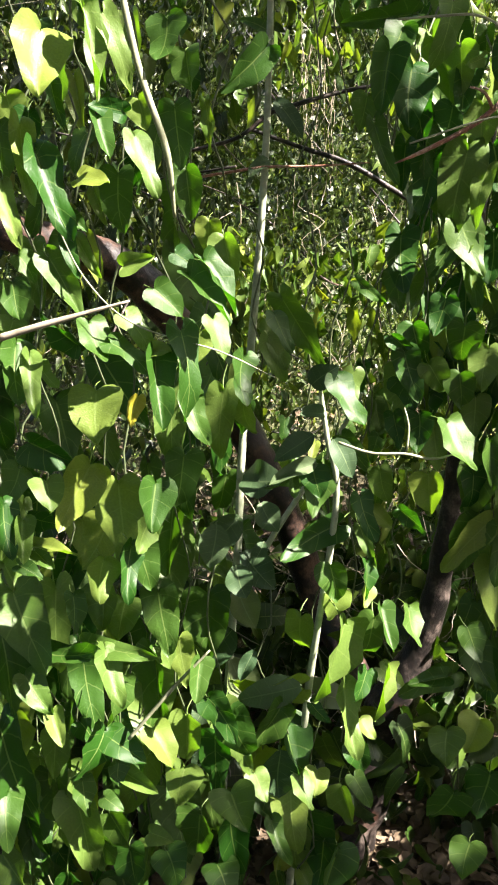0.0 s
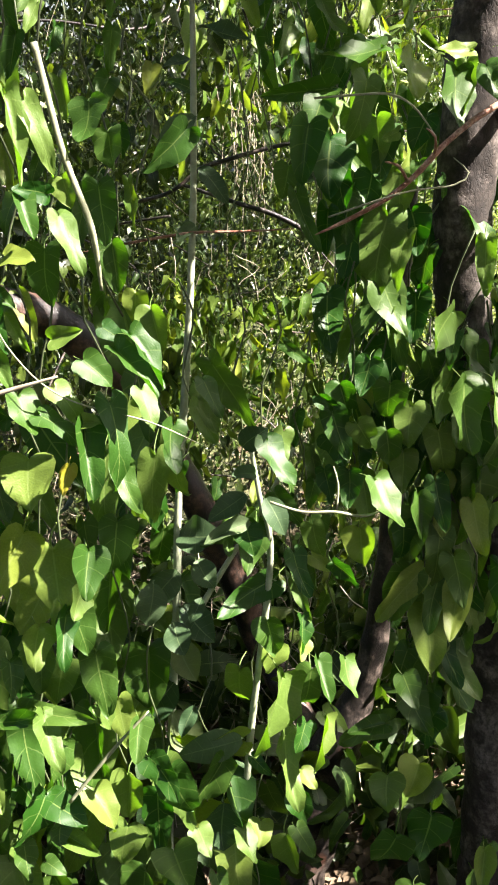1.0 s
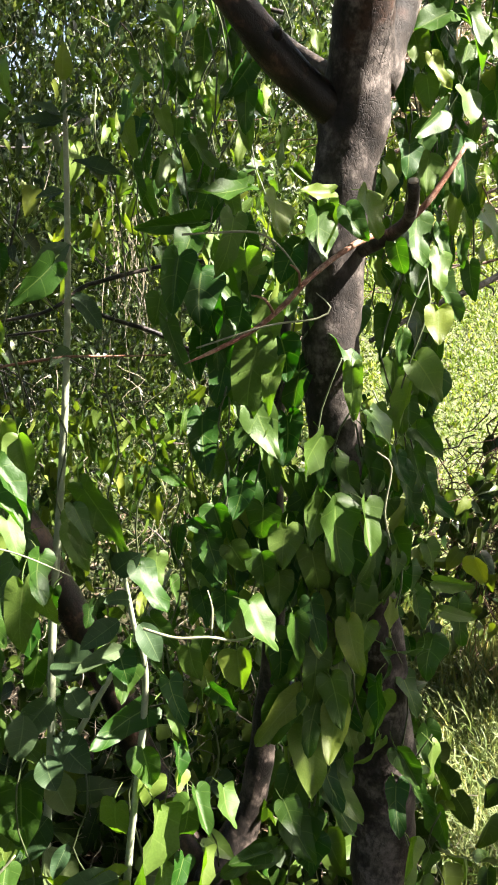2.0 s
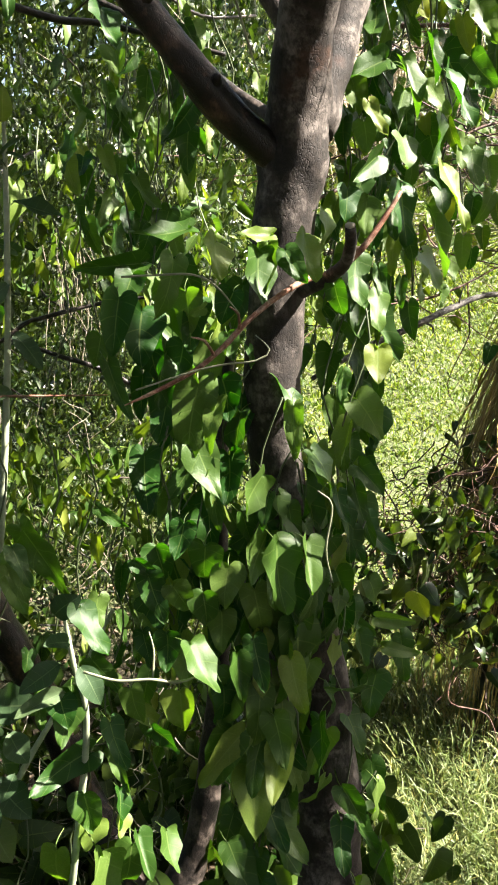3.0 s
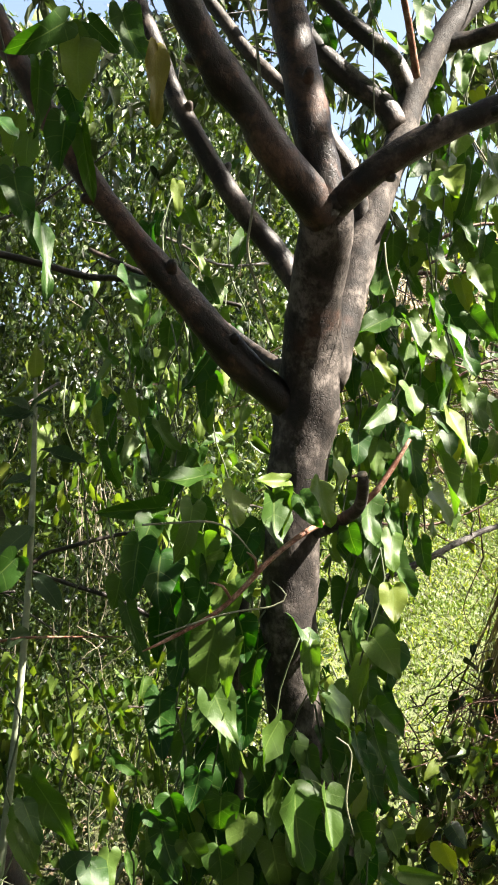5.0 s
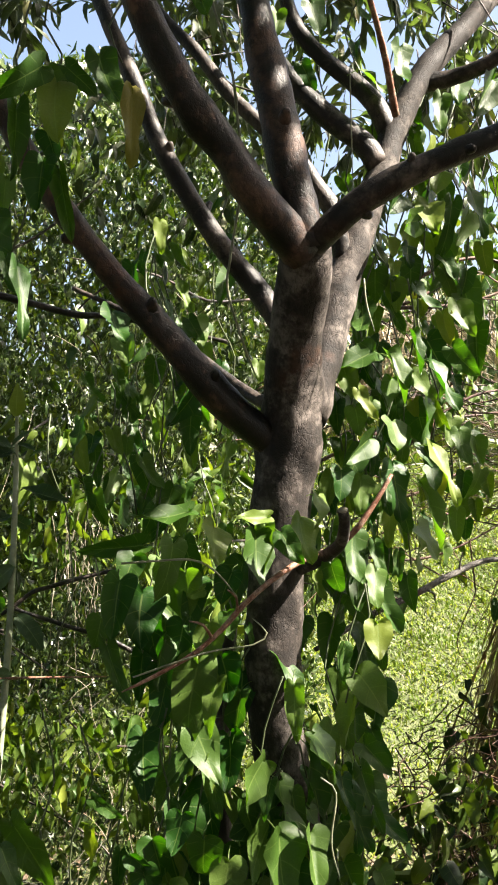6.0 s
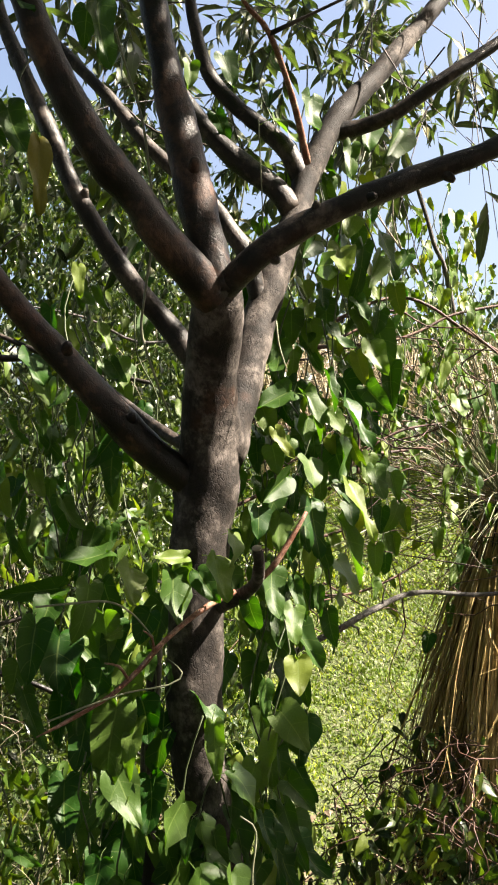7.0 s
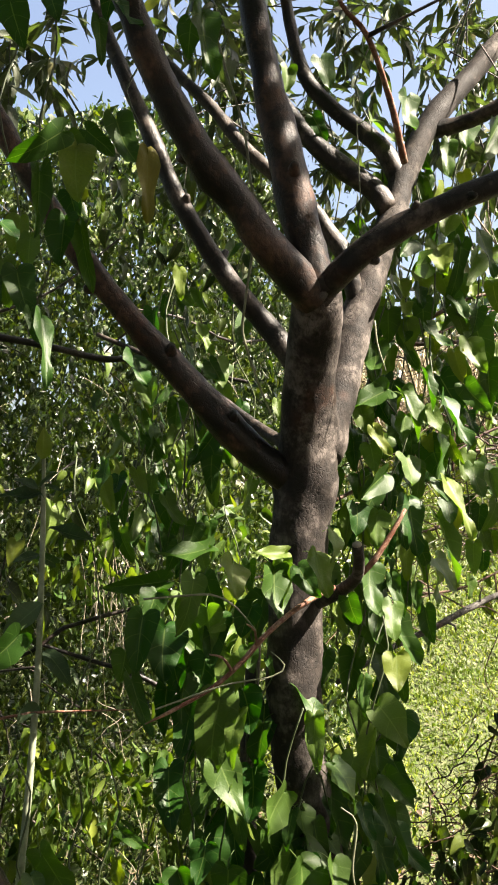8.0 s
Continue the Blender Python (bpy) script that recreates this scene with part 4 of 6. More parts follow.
SPRAY_24 = [
    ('a', 9.4, 113.1, 106.8, -7.1, -1.1, -4.1, 0.76, 12),
    ('h', 9.7, 110.7, 106.9, -1.3, -0.9, -6.6, 0.99, 4),
    ('a', 12.0, 111.9, 97.9, -8.4, -0.7, -3.9, 0.94, 1),
    ('a', 12.5, 116.1, 108.9, 3.6, 0.4, -5.0, 1.15, -11),
    ('a', 14.4, 109.3, 103.3, 1.3, -2.5, -5.8, 1.03, 18),
    ('h', 11.1, 111.2, 92.0, 1.0, -1.1, -5.4, 1.17, -5),
    ('a', 15.5, 107.9, 94.3, 0.2, -2.3, -4.4, 1.05, 25),
    ('a', 14.7, 110.3, 98.5, 2.0, -1.0, -5.3, 0.71, -3),
    ('a', 2.6, 109.7, 126.1, 1.3, -2.3, -5.5, 1.09, 15),
    ('h', -1.4, 107.6, 121.3, -0.4, -1.4, -3.5, 1.04, 20),
    ('a', -3.7, 116.8, 113.9, -0.1, -0.3, -7.1, 1.3, -4),
    ('a', -0.2, 117.2, 113.2, -0.7, 0.6, -4.9, 1.31, -27),
]
SPRAY_25 = [
    ('h', 30.2, 117.1, 114.2, 0.6, 0.6, -5.9, 1.06, -11),
    ('h', 19.6, 115.6, 117.5, 2.9, 0.0, -3.7, 1.33, -25),
    ('h', 32.0, 115.6, 105.3, -2.0, -0.1, -7.9, 1.05, -22),
    ('a', 32.0, 116.0, 96.6, -3.0, 0.2, -8.0, 1.37, -10),
    ('a', 20.5, 113.7, 99.2, 3.7, -0.3, -2.8, 1.34, -23),
    ('A', 13.1, 114.7, 126.5, 0.6, -0.3, -4.1, 1.18, -38),
    ('a', 5.8, 110.4, 108.0, -0.5, -2.3, -4.4, 0.96, 30),
    ('h', 4.5, 107.9, 114.6, -0.4, -1.4, -2.3, 1.26, 32),
    ('h', 20.9, 115.8, 124.5, 1.3, 0.2, -5.4, 1.07, -8),
    ('h', 27.2, 113.8, 125.0, -0.2, 0.7, -6.3, 1.11, -22),
    ('h', 30.4, 113.7, 122.0, -0.8, -0.2, -5.7, 1.22, -7),
    ('a', 17.7, 115.2, 104.5, 1.2, -0.1, -5.4, 1.37, -16),
]
SPRAY_26 = [
    ('a', 19.4, 117.4, 111.8, 1.1, -0.3, -4.7, 1.28, -16),
    ('a', 13.2, 112.1, 119.5, -0.8, -0.9, -4.4, 1.31, 14),
]
SPRAY_27 = [
    ('a', 13.0, 108.3, 84.6, -3.2, -4.5, -10.2, 1.28, 34),
    ('h', 12.3, 112.3, 86.9, -0.4, -1.3, -4.4, 1.39, 12),
    ('a', 17.9, 108.8, 86.9, 1.0, -3.7, -4.8, 1.0, 32),
    ('h', 21.8, 109.2, 86.6, 0.2, -2.4, -4.8, 1.09, 36),
    ('h', 15.9, 108.3, 90.3, -0.6, -1.5, -2.3, 1.43, 23),
    ('a', 17.4, 110.6, 84.2, -1.2, -0.5, -8.5, 1.16, 5),
    ('a', 13.5, 109.3, 74.0, 0.5, -5.7, -8.8, 0.83, 33),
    ('a', 19.1, 107.7, 78.0, -1.4, -4.3, -6.1, 0.77, 35),
    ('h', 16.3, 107.2, 77.8, -1.6, -2.8, -3.2, 1.12, 21),
    ('a', 7.6, 113.2, 70.6, -10.3, -2.0, -1.3, 1.06, 21),
    ('h', 15.5, 110.8, 62.3, 1.7, -1.0, -5.0, 1.08, 4),
    ('a', 15.2, 106.6, 59.8, 2.3, -3.5, -2.8, 1.25, 14),
]
SPRAY_28 = [
    ('a', 14.7, 117.0, 48.5, 1.9, 0.4, -7.6, 1.3, -22),
    ('h', 7.3, 107.4, 59.1, 1.5, -3.2, -3.5, 1.16, 34),
    ('h', 10.3, 111.6, 56.6, -0.6, -3.0, -2.6, 1.52, 9),
    ('h', 5.0, 117.3, 55.5, -0.4, 0.1, -10.0, 1.08, -11),
    ('h', 0.8, 106.9, 60.2, 1.8, -2.0, -3.4, 1.29, 17),
    ('a', 3.3, 107.2, 51.1, 1.7, -4.3, -5.1, 0.85, 26),
    ('h', 16.3, 110.5, 66.7, 1.7, -1.9, -2.2, 1.36, 37),
    ('a', -4.0, 110.2, 69.3, 3.5, -2.4, -8.8, 1.22, 6),
    ('a', 30.3, 114.9, 71.7, -8.1, -0.1, -4.1, 1.05, -6),
    ('a', 29.2, 114.0, 71.7, -5.8, 0.0, -1.1, 1.1, -24),
    ('h', 31.1, 113.0, 81.0, 1.8, -0.7, -4.9, 1.19, 10),
    ('h', 30.2, 114.9, 61.3, -0.5, -2.2, -5.0, 1.52, -10),
]
SPRAY_29 = [
    ('h', 35.5, 116.4, 62.0, -2.6, -2.3, -4.4, 1.52, -25),
    ('h', 32.3, 115.3, 48.7, -3.0, 0.2, -8.3, 1.15, -3),
    ('h', 35.3, 113.6, 40.2, -1.8, -2.9, -4.6, 1.52, -23),
    ('a', 7.4, 114.0, 82.0, -0.8, 0.1, -7.4, 1.3, -16),
    ('a', 8.9, 109.5, 70.4, 2.5, -1.5, -2.5, 1.16, 24),
    ('h', 6.7, 115.1, 42.1, 0.7, -0.2, -9.7, 0.96, -2),
    ('a', 12.1, 115.1, 39.4, -0.2, 0.9, -9.5, 1.28, -24),
    ('h', 38.2, 116.7, 51.5, -0.9, -0.1, -8.0, 1.33, -15),
    ('h', 36.9, 117.4, 71.0, -0.7, 0.6, -6.5, 1.2, -5),
]
SPRAY_30 = [
    ('a', 72.8, 137.5, 163.6, -0.2, 0.4, -3.7, 1.33, -16),
    ('a', 74.3, 135.5, 171.8, -1.9, -0.7, -4.8, 1.19, 14),
    ('h', 71.9, 132.7, 176.6, 0.7, -0.8, -4.2, 1.12, -2),
    ('A', 75.6, 136.3, 170.9, 0.4, -0.3, -3.8, 1.33, -17),
    ('A', 68.4, 137.5, 170.8, -0.4, 0.2, -4.3, 1.18, -34),
    ('a', 68.9, 134.5, 179.8, -1.2, -0.5, -4.8, 1.24, 2),
    ('h', 72.7, 135.5, 178.1, -1.9, -2.1, -3.9, 1.16, 8),
    ('H', 73.9, 136.8, 166.8, 0.6, 0.0, -3.4, 1.05, -20),
    ('a', 59.4, 132.5, 159.0, -0.1, -0.4, -4.5, 0.87, -5),
    ('a', 55.9, 135.4, 160.1, 1.6, -1.2, -6.8, 0.71, 6),
    ('A', 57.9, 136.9, 152.0, 0.3, 0.2, -3.8, 0.64, -33),
    ('a', 52.6, 136.3, 152.1, 4.6, -0.1, -5.7, 0.92, -23),
]
SPRAY_31 = [
    ('h', 55.2, 133.1, 181.9, -1.0, -0.4, -3.7, 1.06, 13),
    ('h', 60.2, 139.2, 183.9, 0.7, 0.4, -3.6, 1.3, -12),
    ('h', 54.3, 138.6, 180.9, 0.7, 0.3, -4.0, 1.3, -12),
]
SPRAY_32 = [
    ('h', 46.0, 138.7, 245.6, 1.6, -0.5, -5.3, 1.1, 6),
    ('a', 60.6, 137.5, 239.7, -1.2, -0.6, -7.3, 1.16, 20),
    ('h', 77.3, 138.9, 236.5, -4.3, -1.9, -7.7, 1.03, 20),
    ('a', 64.7, 134.2, 215.6, -1.1, -1.5, -3.6, 1.36, 33),
    ('h', 59.0, 137.8, 208.3, 0.4, -1.4, -3.4, 1.52, 12),
    ('h', 61.9, 132.2, 210.0, -5.6, -3.7, -1.9, 1.01, 35),
    ('h', 68.6, 138.5, 220.2, -2.0, -0.9, -4.7, 1.09, -4),
    ('a', 68.7, 135.0, 214.2, -1.9, -2.0, -10.5, 0.58, 5),
    ('h', 71.6, 135.6, 212.6, -2.4, -0.5, -5.5, 1.06, 21),
    ('h', 63.7, 140.3, 205.7, 1.0, -0.2, -5.5, 1.19, -2),
    ('a', 68.9, 138.7, 204.2, 2.0, -0.3, -5.0, 1.19, -13),
    ('H', 65.1, 138.4, 198.9, 0.3, -0.8, -2.8, 1.52, -34),
]
SPRAY_33 = [
    ('h', 57.6, 139.4, 203.6, -0.3, 0.4, -5.4, 1.23, -25),
    ('h', 54.9, 140.7, 200.2, 0.5, -0.2, -4.5, 1.28, -21),
    ('h', 66.0, 135.0, 223.3, -2.5, -0.9, -4.1, 1.14, 20),
    ('a', 44.8, 139.3, 235.8, 2.8, 0.6, -4.4, 1.18, -11),
    ('h', 40.1, 136.9, 242.5, -0.6, -0.7, -4.5, 0.99, 13),
    ('h', 60.6, 136.6, 215.0, -3.0, -2.3, -4.0, 1.18, 19),
    ('A', 77.2, 141.7, 209.5, 0.6, -0.2, -5.6, 1.26, -21),
    ('h', 67.7, 141.3, 210.8, 1.3, 0.2, -4.5, 1.3, -19),
    ('h', 71.6, 135.4, 203.6, -1.2, -0.4, -4.3, 1.04, 5),
    ('h', 65.2, 142.1, 228.3, 1.0, -0.3, -4.1, 1.06, -3),
    ('H', 71.1, 139.5, 227.9, 1.1, -0.2, -3.2, 1.15, -34),
    ('h', 60.5, 138.7, 201.7, 1.2, 0.3, -4.9, 1.15, -16),
]
vine([SPRAY_0, SPRAY_1], "dark green heart-shaped vine leaves hanging along a red twig", 3, stems=False)
vine([SPRAY_2, SPRAY_3, SPRAY_4], "bright sunlit heart-shaped vine leaves beside the trunk", 4, stems=False)
vine([SPRAY_5, SPRAY_6, SPRAY_7], "shaded broad vine leaves climbing the lower trunk", 5, stems=False)
vine([SPRAY_8, SPRAY_9], "pale lit vine leaves on a thin horizontal shoot", 6)
vine([SPRAY_10, SPRAY_11], "green vine leaves hanging from above beside the limbs", 7)
vine([SPRAY_12, SPRAY_13, SPRAY_14], "large pale sunlit heart-shaped vine leaves hanging in a loose curtain", 8)
vine([SPRAY_15, SPRAY_16, SPRAY_17, SPRAY_18], "dense spray of sunlit and shaded vine leaves on thin stems", 9)
vine([SPRAY_19, SPRAY_20, SPRAY_21, SPRAY_22, SPRAY_23], "low vine spray with bleached sunlit and dark shaded leaves", 10)
vine([SPRAY_24, SPRAY_25, SPRAY_26], "green vine leaves hanging round a grey-leaved shoot", 11)
vine([SPRAY_27, SPRAY_28, SPRAY_29], "long vine leaves hanging before a dark forked stem", 12)
vine([SPRAY_30, SPRAY_31], "yellow-green backlit vine leaves hanging towards the lawn", 13)
vine([SPRAY_32, SPRAY_33], "dark green vine leaves climbing beside the forked limb", 14)

# ---- grey-leaved shrub with a tall bare shoot ----
shrub = tagged(new("shrub"), "tall slim grey-green shrub with thick felted oval leaves", "shrub")
SHOOT = [(-0.05, 1.32, -0.05), (-0.045, 1.29, 0.4), (-0.03, 1.27, 0.676), (-0.018, 1.27, 0.85), (-0.01, 1.27, 1.03), (0.006, 1.27, 1.223), (0.016, 1.27, 1.35), (0.024, 1.27, 1.5), (0.027, 1.27, 1.66), (0.027, 1.27, 1.785)]
limb("stem", SHOOT, [0.0075, 0.007, 0.0065, 0.0064, 0.006, 0.0056, 0.005, 0.0046, 0.004, 0.0022], SHOOT_GREY, shrub, segs=9, rough=0.08, knots=0.1)
limb("stem", [(-0.022, 1.27, 0.77), (0.05, 1.28, 0.90), (0.12, 1.28, 1.02), (0.16, 1.25, 1.12)], [0.005, 0.0045, 0.004, 0.003], SHOOT_GREY, shrub, segs=7, rough=0.08)
limb("stem", [(-0.022, 1.27, 0.77), (-0.13, 1.33, 0.71), (-0.2, 1.45, 0.7)], [0.005, 0.004, 0.003], SHOOT_GREY, shrub, segs=7, rough=0.08)
limb("stem", [(0.06, 1.2, -0.02), (0.075, 1.18, 0.4), (0.09, 1.15, 0.7), (0.115, 1.11, 1.01), (0.1, 1.1, 1.11), (0.087, 1.1, 1.19)], [0.007, 0.006, 0.0055, 0.0045, 0.0038, 0.0025], SHOOT_GREY, shrub, segs=8, rough=0.08)
OVAL_MESH = []
for shape in OVAL:
    me = mesh_of("leaf", *stalked(shape, 0.15, 0.02))
    me.materials.append(GREY)
    OVAL_MESH.append(me)


YOUNG_MESH = mesh_of("leaf", *stalked(OVAL[0], 0.15, 0.02))
YOUNG_MESH.materials.append(leaf_material("young leaf", (0.13, 0.17, 0.02), (0.2, 0.26, 0.035), (0.26, 0.3, 0.08)))


def shrub_leaf(x, y, z, dx, dy, dz, wide=1.0, turn=0):
    way = Vector((dx, dy, dz))
    face = Matrix.Rotation(radians(turn), 3, way.normalized()) @ Vector((0.1, -0.7, 0.6))
    leaf = new("leaf", YOUNG_MESH if z > 1.74 else OVAL_MESH[int(abs(x * 997)) % 2])
    leaf.parent = shrub
    leaf.matrix_basis = leaf_pose((x, y, z), way, face, way.length, wide)


for row in ((0.026, 1.26, 1.777, 0.002, -0.02, 0.04, 0.9, 10), (0.027, 1.26, 1.726, -0.059, -0.02, 0.005, 0.55, 10), (0.036, 1.26, 1.68, 0.065, -0.02, -0.016, 0.5, 10), (0.029, 1.26, 1.739, 0.023, -0.02, -0.003, 0.54, 10),
            (0.023, 1.26, 1.643, -0.034, -0.02, -0.005, 0.68, 10), (0.027, 1.26, 1.576, -0.053, -0.02, -0.041, 0.89, 10), (0.033, 1.26, 1.511, 0.04, -0.02, -0.039, 0.87, 10), (0.021, 1.26, 1.735, -0.03, -0.02, 0.016, 0.79, 10),
            (0.021, 1.26, 1.73, -0.027, -0.02, -0.009, 0.89, 10), (0.023, 1.26, 1.738, 0.02, -0.02, 0.022, 0.5, 10), (0.026, 1.26, 1.437, -0.028, -0.02, -0.017, 1.08, 10),
            (0.081, 1.09, 1.12, -0.05, -0.02, -0.027, 0.94, 10), (0.077, 1.09, 1.186, 0.025, -0.02, 0.032, 1.34, 10), (0.094, 1.09, 1.148, -0.031, -0.02, 0.009, 1.13, 10), (0.086, 1.09, 1.081, -0.061, -0.02, -0.018, 0.67, 10),
            (0.107, 1.09, 1.114, 0.029, -0.02, -0.043, 1.09, 10), (0.021, 1.15, 0.935, -0.016, -0.02, -0.028, 1.07, 10), (0.075, 1.12, 0.715, -0.096, -0.02, -0.012, 0.86, 10), (0.008, 1.12, 0.777, -0.022, -0.02, -0.039, 0.88, 10),
            (0.048, 1.12, 0.6, -0.005, -0.02, -0.077, 1.36, 10), (-0.043, 1.12, 0.978, -0.008, -0.02, -0.061, 1.22, 10), (-0.018, 1.12, 0.916, 0.013, -0.02, -0.042, 1.5, 10), (0.016, 1.15, 0.996, 0.023, -0.02, -0.035, 1.44, 10),
            (-0.02, 1.26, 0.80, 0.03, -0.03, -0.06, 1.2, 0), (-0.026, 1.26, 0.72, -0.05, -0.03, -0.06, 1.2, 10), (-0.01, 1.26, 0.86, 0.05, -0.03, -0.05, 1.2, 0), (-0.03, 1.265, 0.66, 0.04, -0.03, -0.07, 1.2, -10),
            (-0.034, 1.27, 0.6, -0.06, -0.03, -0.05, 1.2, 10), (-0.1, 1.31, 0.72, -0.03, -0.03, -0.07, 1.2, 0), (-0.037, 1.275, 0.53, 0.05, -0.03, -0.05, 1.1, 0), (-0.04, 1.28, 0.48, -0.06, -0.02, -0.04, 1.2, 0),
            (-0.01, 1.26, 0.98, 0.06, -0.04, 0.02, 1.4, 0), (-0.014, 1.26, 0.92, -0.05, -0.03, -0.05, 1.1, 0)):
    shrub_leaf(*row)

# ---- twigs, tendrils and bare branches ----
def twig(name, label, lines, material, category="twig", segs=7, rough=0.12):
    thing = tagged(new(name), label, category)
    stem = None
    for i, (pts, radii) in enumerate(lines):
        ob = limb("stem" if i == 0 else "side_shoot", pts, radii, material, stem or thing, segs=segs, step=0.01, rough=rough, knots=0.4, seed=i + 2)
        stem = stem or ob
    return thing


twig("red_twig", "reddish-brown bare twig slanting up across the trunk", [
    ([(0.160, 1.06, 1.452), (0.192, 1.07, 1.464), (0.244, 1.08, 1.489), (0.28, 1.09, 1.516), (0.309, 1.10, 1.544), (0.349, 1.12, 1.572), (0.387, 1.14, 1.591), (0.42, 1.17, 1.60)], [0.0008, 0.0026, 0.003, 0.0033, 0.0036, 0.0038, 0.004, 0.0042]),
    ([(0.458, 1.16, 1.62), (0.473, 1.15, 1.639), (0.498, 1.15, 1.676), (0.517, 1.15, 1.707)], [0.004, 0.004, 0.0035, 0.0025]),
    ([(0.268, 1.085, 1.507), (0.255, 1.075, 1.525), (0.238, 1.07, 1.53)], [0.002, 0.0018, 0.001]),
    ([(0.3, 1.095, 1.536), (0.297, 1.085, 1.555), (0.285, 1.08, 1.565)], [0.002, 0.0015, 0.001])], TWIG_RED)
twig("thin_twig", "thin reddish twig running level through the hanging leaves", [
    ([(-0.13, 1.25, 1.405), (-0.065, 1.25, 1.417), (-0.022, 1.25, 1.424), (0.024, 1.25, 1.43), (0.082, 1.24, 1.432), (0.15, 1.2, 1.44)], [0.0008, 0.0018, 0.002, 0.002, 0.0016, 0.0008])], TWIG_RED)
stub = tagged(new("branch_stub"), "short brown sawn-off branch stub with a pale cut end", "branch")
stub_bark = limb("bark", [(0.415, 1.235, 1.575), (0.428, 1.19, 1.59), (0.44, 1.13, 1.615), (0.432, 1.085, 1.645), (0.425, 1.07, 1.662)], [0.011, 0.0088, 0.0075, 0.007, 0.0068], BARK, stub, segs=12)
limb("cut_end", [(0.425, 1.07, 1.6615), (0.4245, 1.069, 1.6635)], [0.0063, 0.006], DRY, stub_bark, "pale sawn wood", segs=12, rough=0.0, knots=0.0)
twig("grey_branch", "weathered grey bare branch with short spurs over the lawn", [
    ([(0.5, 1.45, 1.42), (0.609, 1.5, 1.466), (0.699, 1.52, 1.499), (0.777, 1.55, 1.528), (0.89, 1.6, 1.552), (1.071, 1.6, 1.547), (1.4, 1.65, 1.6)], [0.004, 0.0055, 0.006, 0.006, 0.005, 0.004, 0.003]),
    ([(0.72, 1.53, 1.507), (0.735, 1.52, 1.5), (0.737, 1.52, 1.488)], [0.003, 0.002, 0.0012]),
    ([(0.8, 1.56, 1.534), (0.798, 1.55, 1.555), (0.803, 1.55, 1.57)], [0.002, 0.0015, 0.001])], TWIG_GREY, "branch")
twig("dry_stick", "pale bleached dry blade lying across the vine leaves", [([(-0.26, 0.93, 1.29), (-0.21, 0.925, 1.306), (-0.12, 0.92, 1.332)], [0.0042, 0.0036, 0.0012])], DRY, "stick")
TENDRILS = [
    ([(0.158, 1.08, 1.597), (0.2, 1.08, 1.6), (0.241, 1.08, 1.601), (0.269, 1.08, 1.588), (0.299, 1.09, 1.556)], 0.0013),
    ([(0.17, 1.03, 1.475), (0.25, 1.03, 1.5), (0.31, 1.04, 1.507), (0.325, 1.04, 1.52), (0.31, 1.05, 1.535)], 0.0011),
    ([(0.11, 1.06, 1.122), (0.15, 1.05, 1.112), (0.19, 1.045, 1.113), (0.225, 1.05, 1.104), (0.255, 1.055, 1.109)], 0.0019),
    ([(0.195, 1.06, 1.108), (0.197, 1.07, 1.14), (0.192, 1.08, 1.16)], 0.0014),
    ([(0.255, 1.16, 2.36), (0.269, 1.16, 2.31), (0.29, 1.15, 2.235), (0.3, 1.15, 2.17), (0.309, 1.16, 2.09), (0.298, 1.17, 1.99), (0.297, 1.18, 1.946), (0.318, 1.18, 1.88), (0.338, 1.19, 1.837)], 0.0018),
    ([(0.461, 1.18, 2.261), (0.464, 1.18, 2.183), (0.468, 1.18, 2.091)], 0.001),
    ([(0.448, 1.18, 2.082), (0.44, 1.17, 2.043), (0.419, 1.17, 1.981), (0.4, 1.17, 1.956)], 0.0016),
    ([(0.485, 1.18, 1.973), (0.489, 1.18, 1.939), (0.501, 1.18, 1.902)], 0.0013),
    ([(0.41, 1.1, 1.33), (0.43, 1.1, 1.31), (0.425, 1.1, 1.25), (0.44, 1.11, 1.2)], 0.0013),
    ([(-0.2, 0.95, 1.42), (-0.17, 0.95, 1.35), (-0.12, 0.95, 1.3), (-0.03, 0.95, 1.27), (0.03, 0.95, 1.24)], 0.0009),
    ([(-0.16, 1.0, 0.72), (-0.1, 1.0, 0.8), (-0.05, 1.0, 0.86)], 0.0026),
    ([(-0.13, 1.0, 1.65), (-0.11, 1.0, 1.55), (-0.085, 1.0, 1.47), (-0.08, 1.02, 1.40)], 0.004),
]
for pts, r in TENDRILS:
    limb("tendril", pts, [r] * (len(pts) - 1) + [r * 0.5], TENDRIL, None, segs=6, step=0.008, rough=0.1)
for ob in list(scene.objects):
    if ob.name.startswith("tendril"):
        tagged(ob, "thin pale green twining vine tendril", "tendril", group="tendrils")

# ---- single withered leaves ----
olive = new("leaf", LEAF_MESHES["a"][0].copy())
olive.data.materials.clear()
olive.data.materials.append(leaf_material("olive leaf", (0.07, 0.08, 0.012), (0.12, 0.125, 0.02), (0.17, 0.17, 0.05)))
olive.matrix_basis = leaf_pose((0.152, 0.98, 2.115), (0.004, 0.01, -0.085), (0.35, -1, 0.1), 0.078, 0.8)
tagged(olive, "single yellowish olive leaf hanging before the limbs", "leaf")
yellow = new("leaf", LEAF_MESHES["h"][1].copy())
yellow.data.materials.clear()
yellow.data.materials.append(YELLOW)
yellow.matrix_basis = leaf_pose((-0.125, 0.99, 1.205), (-0.012, -0.005, -0.035), (0.3, -1, 0.3), 0.036, 0.8)
tagged(yellow, "small withered yellow leaf in the vine", "leaf")

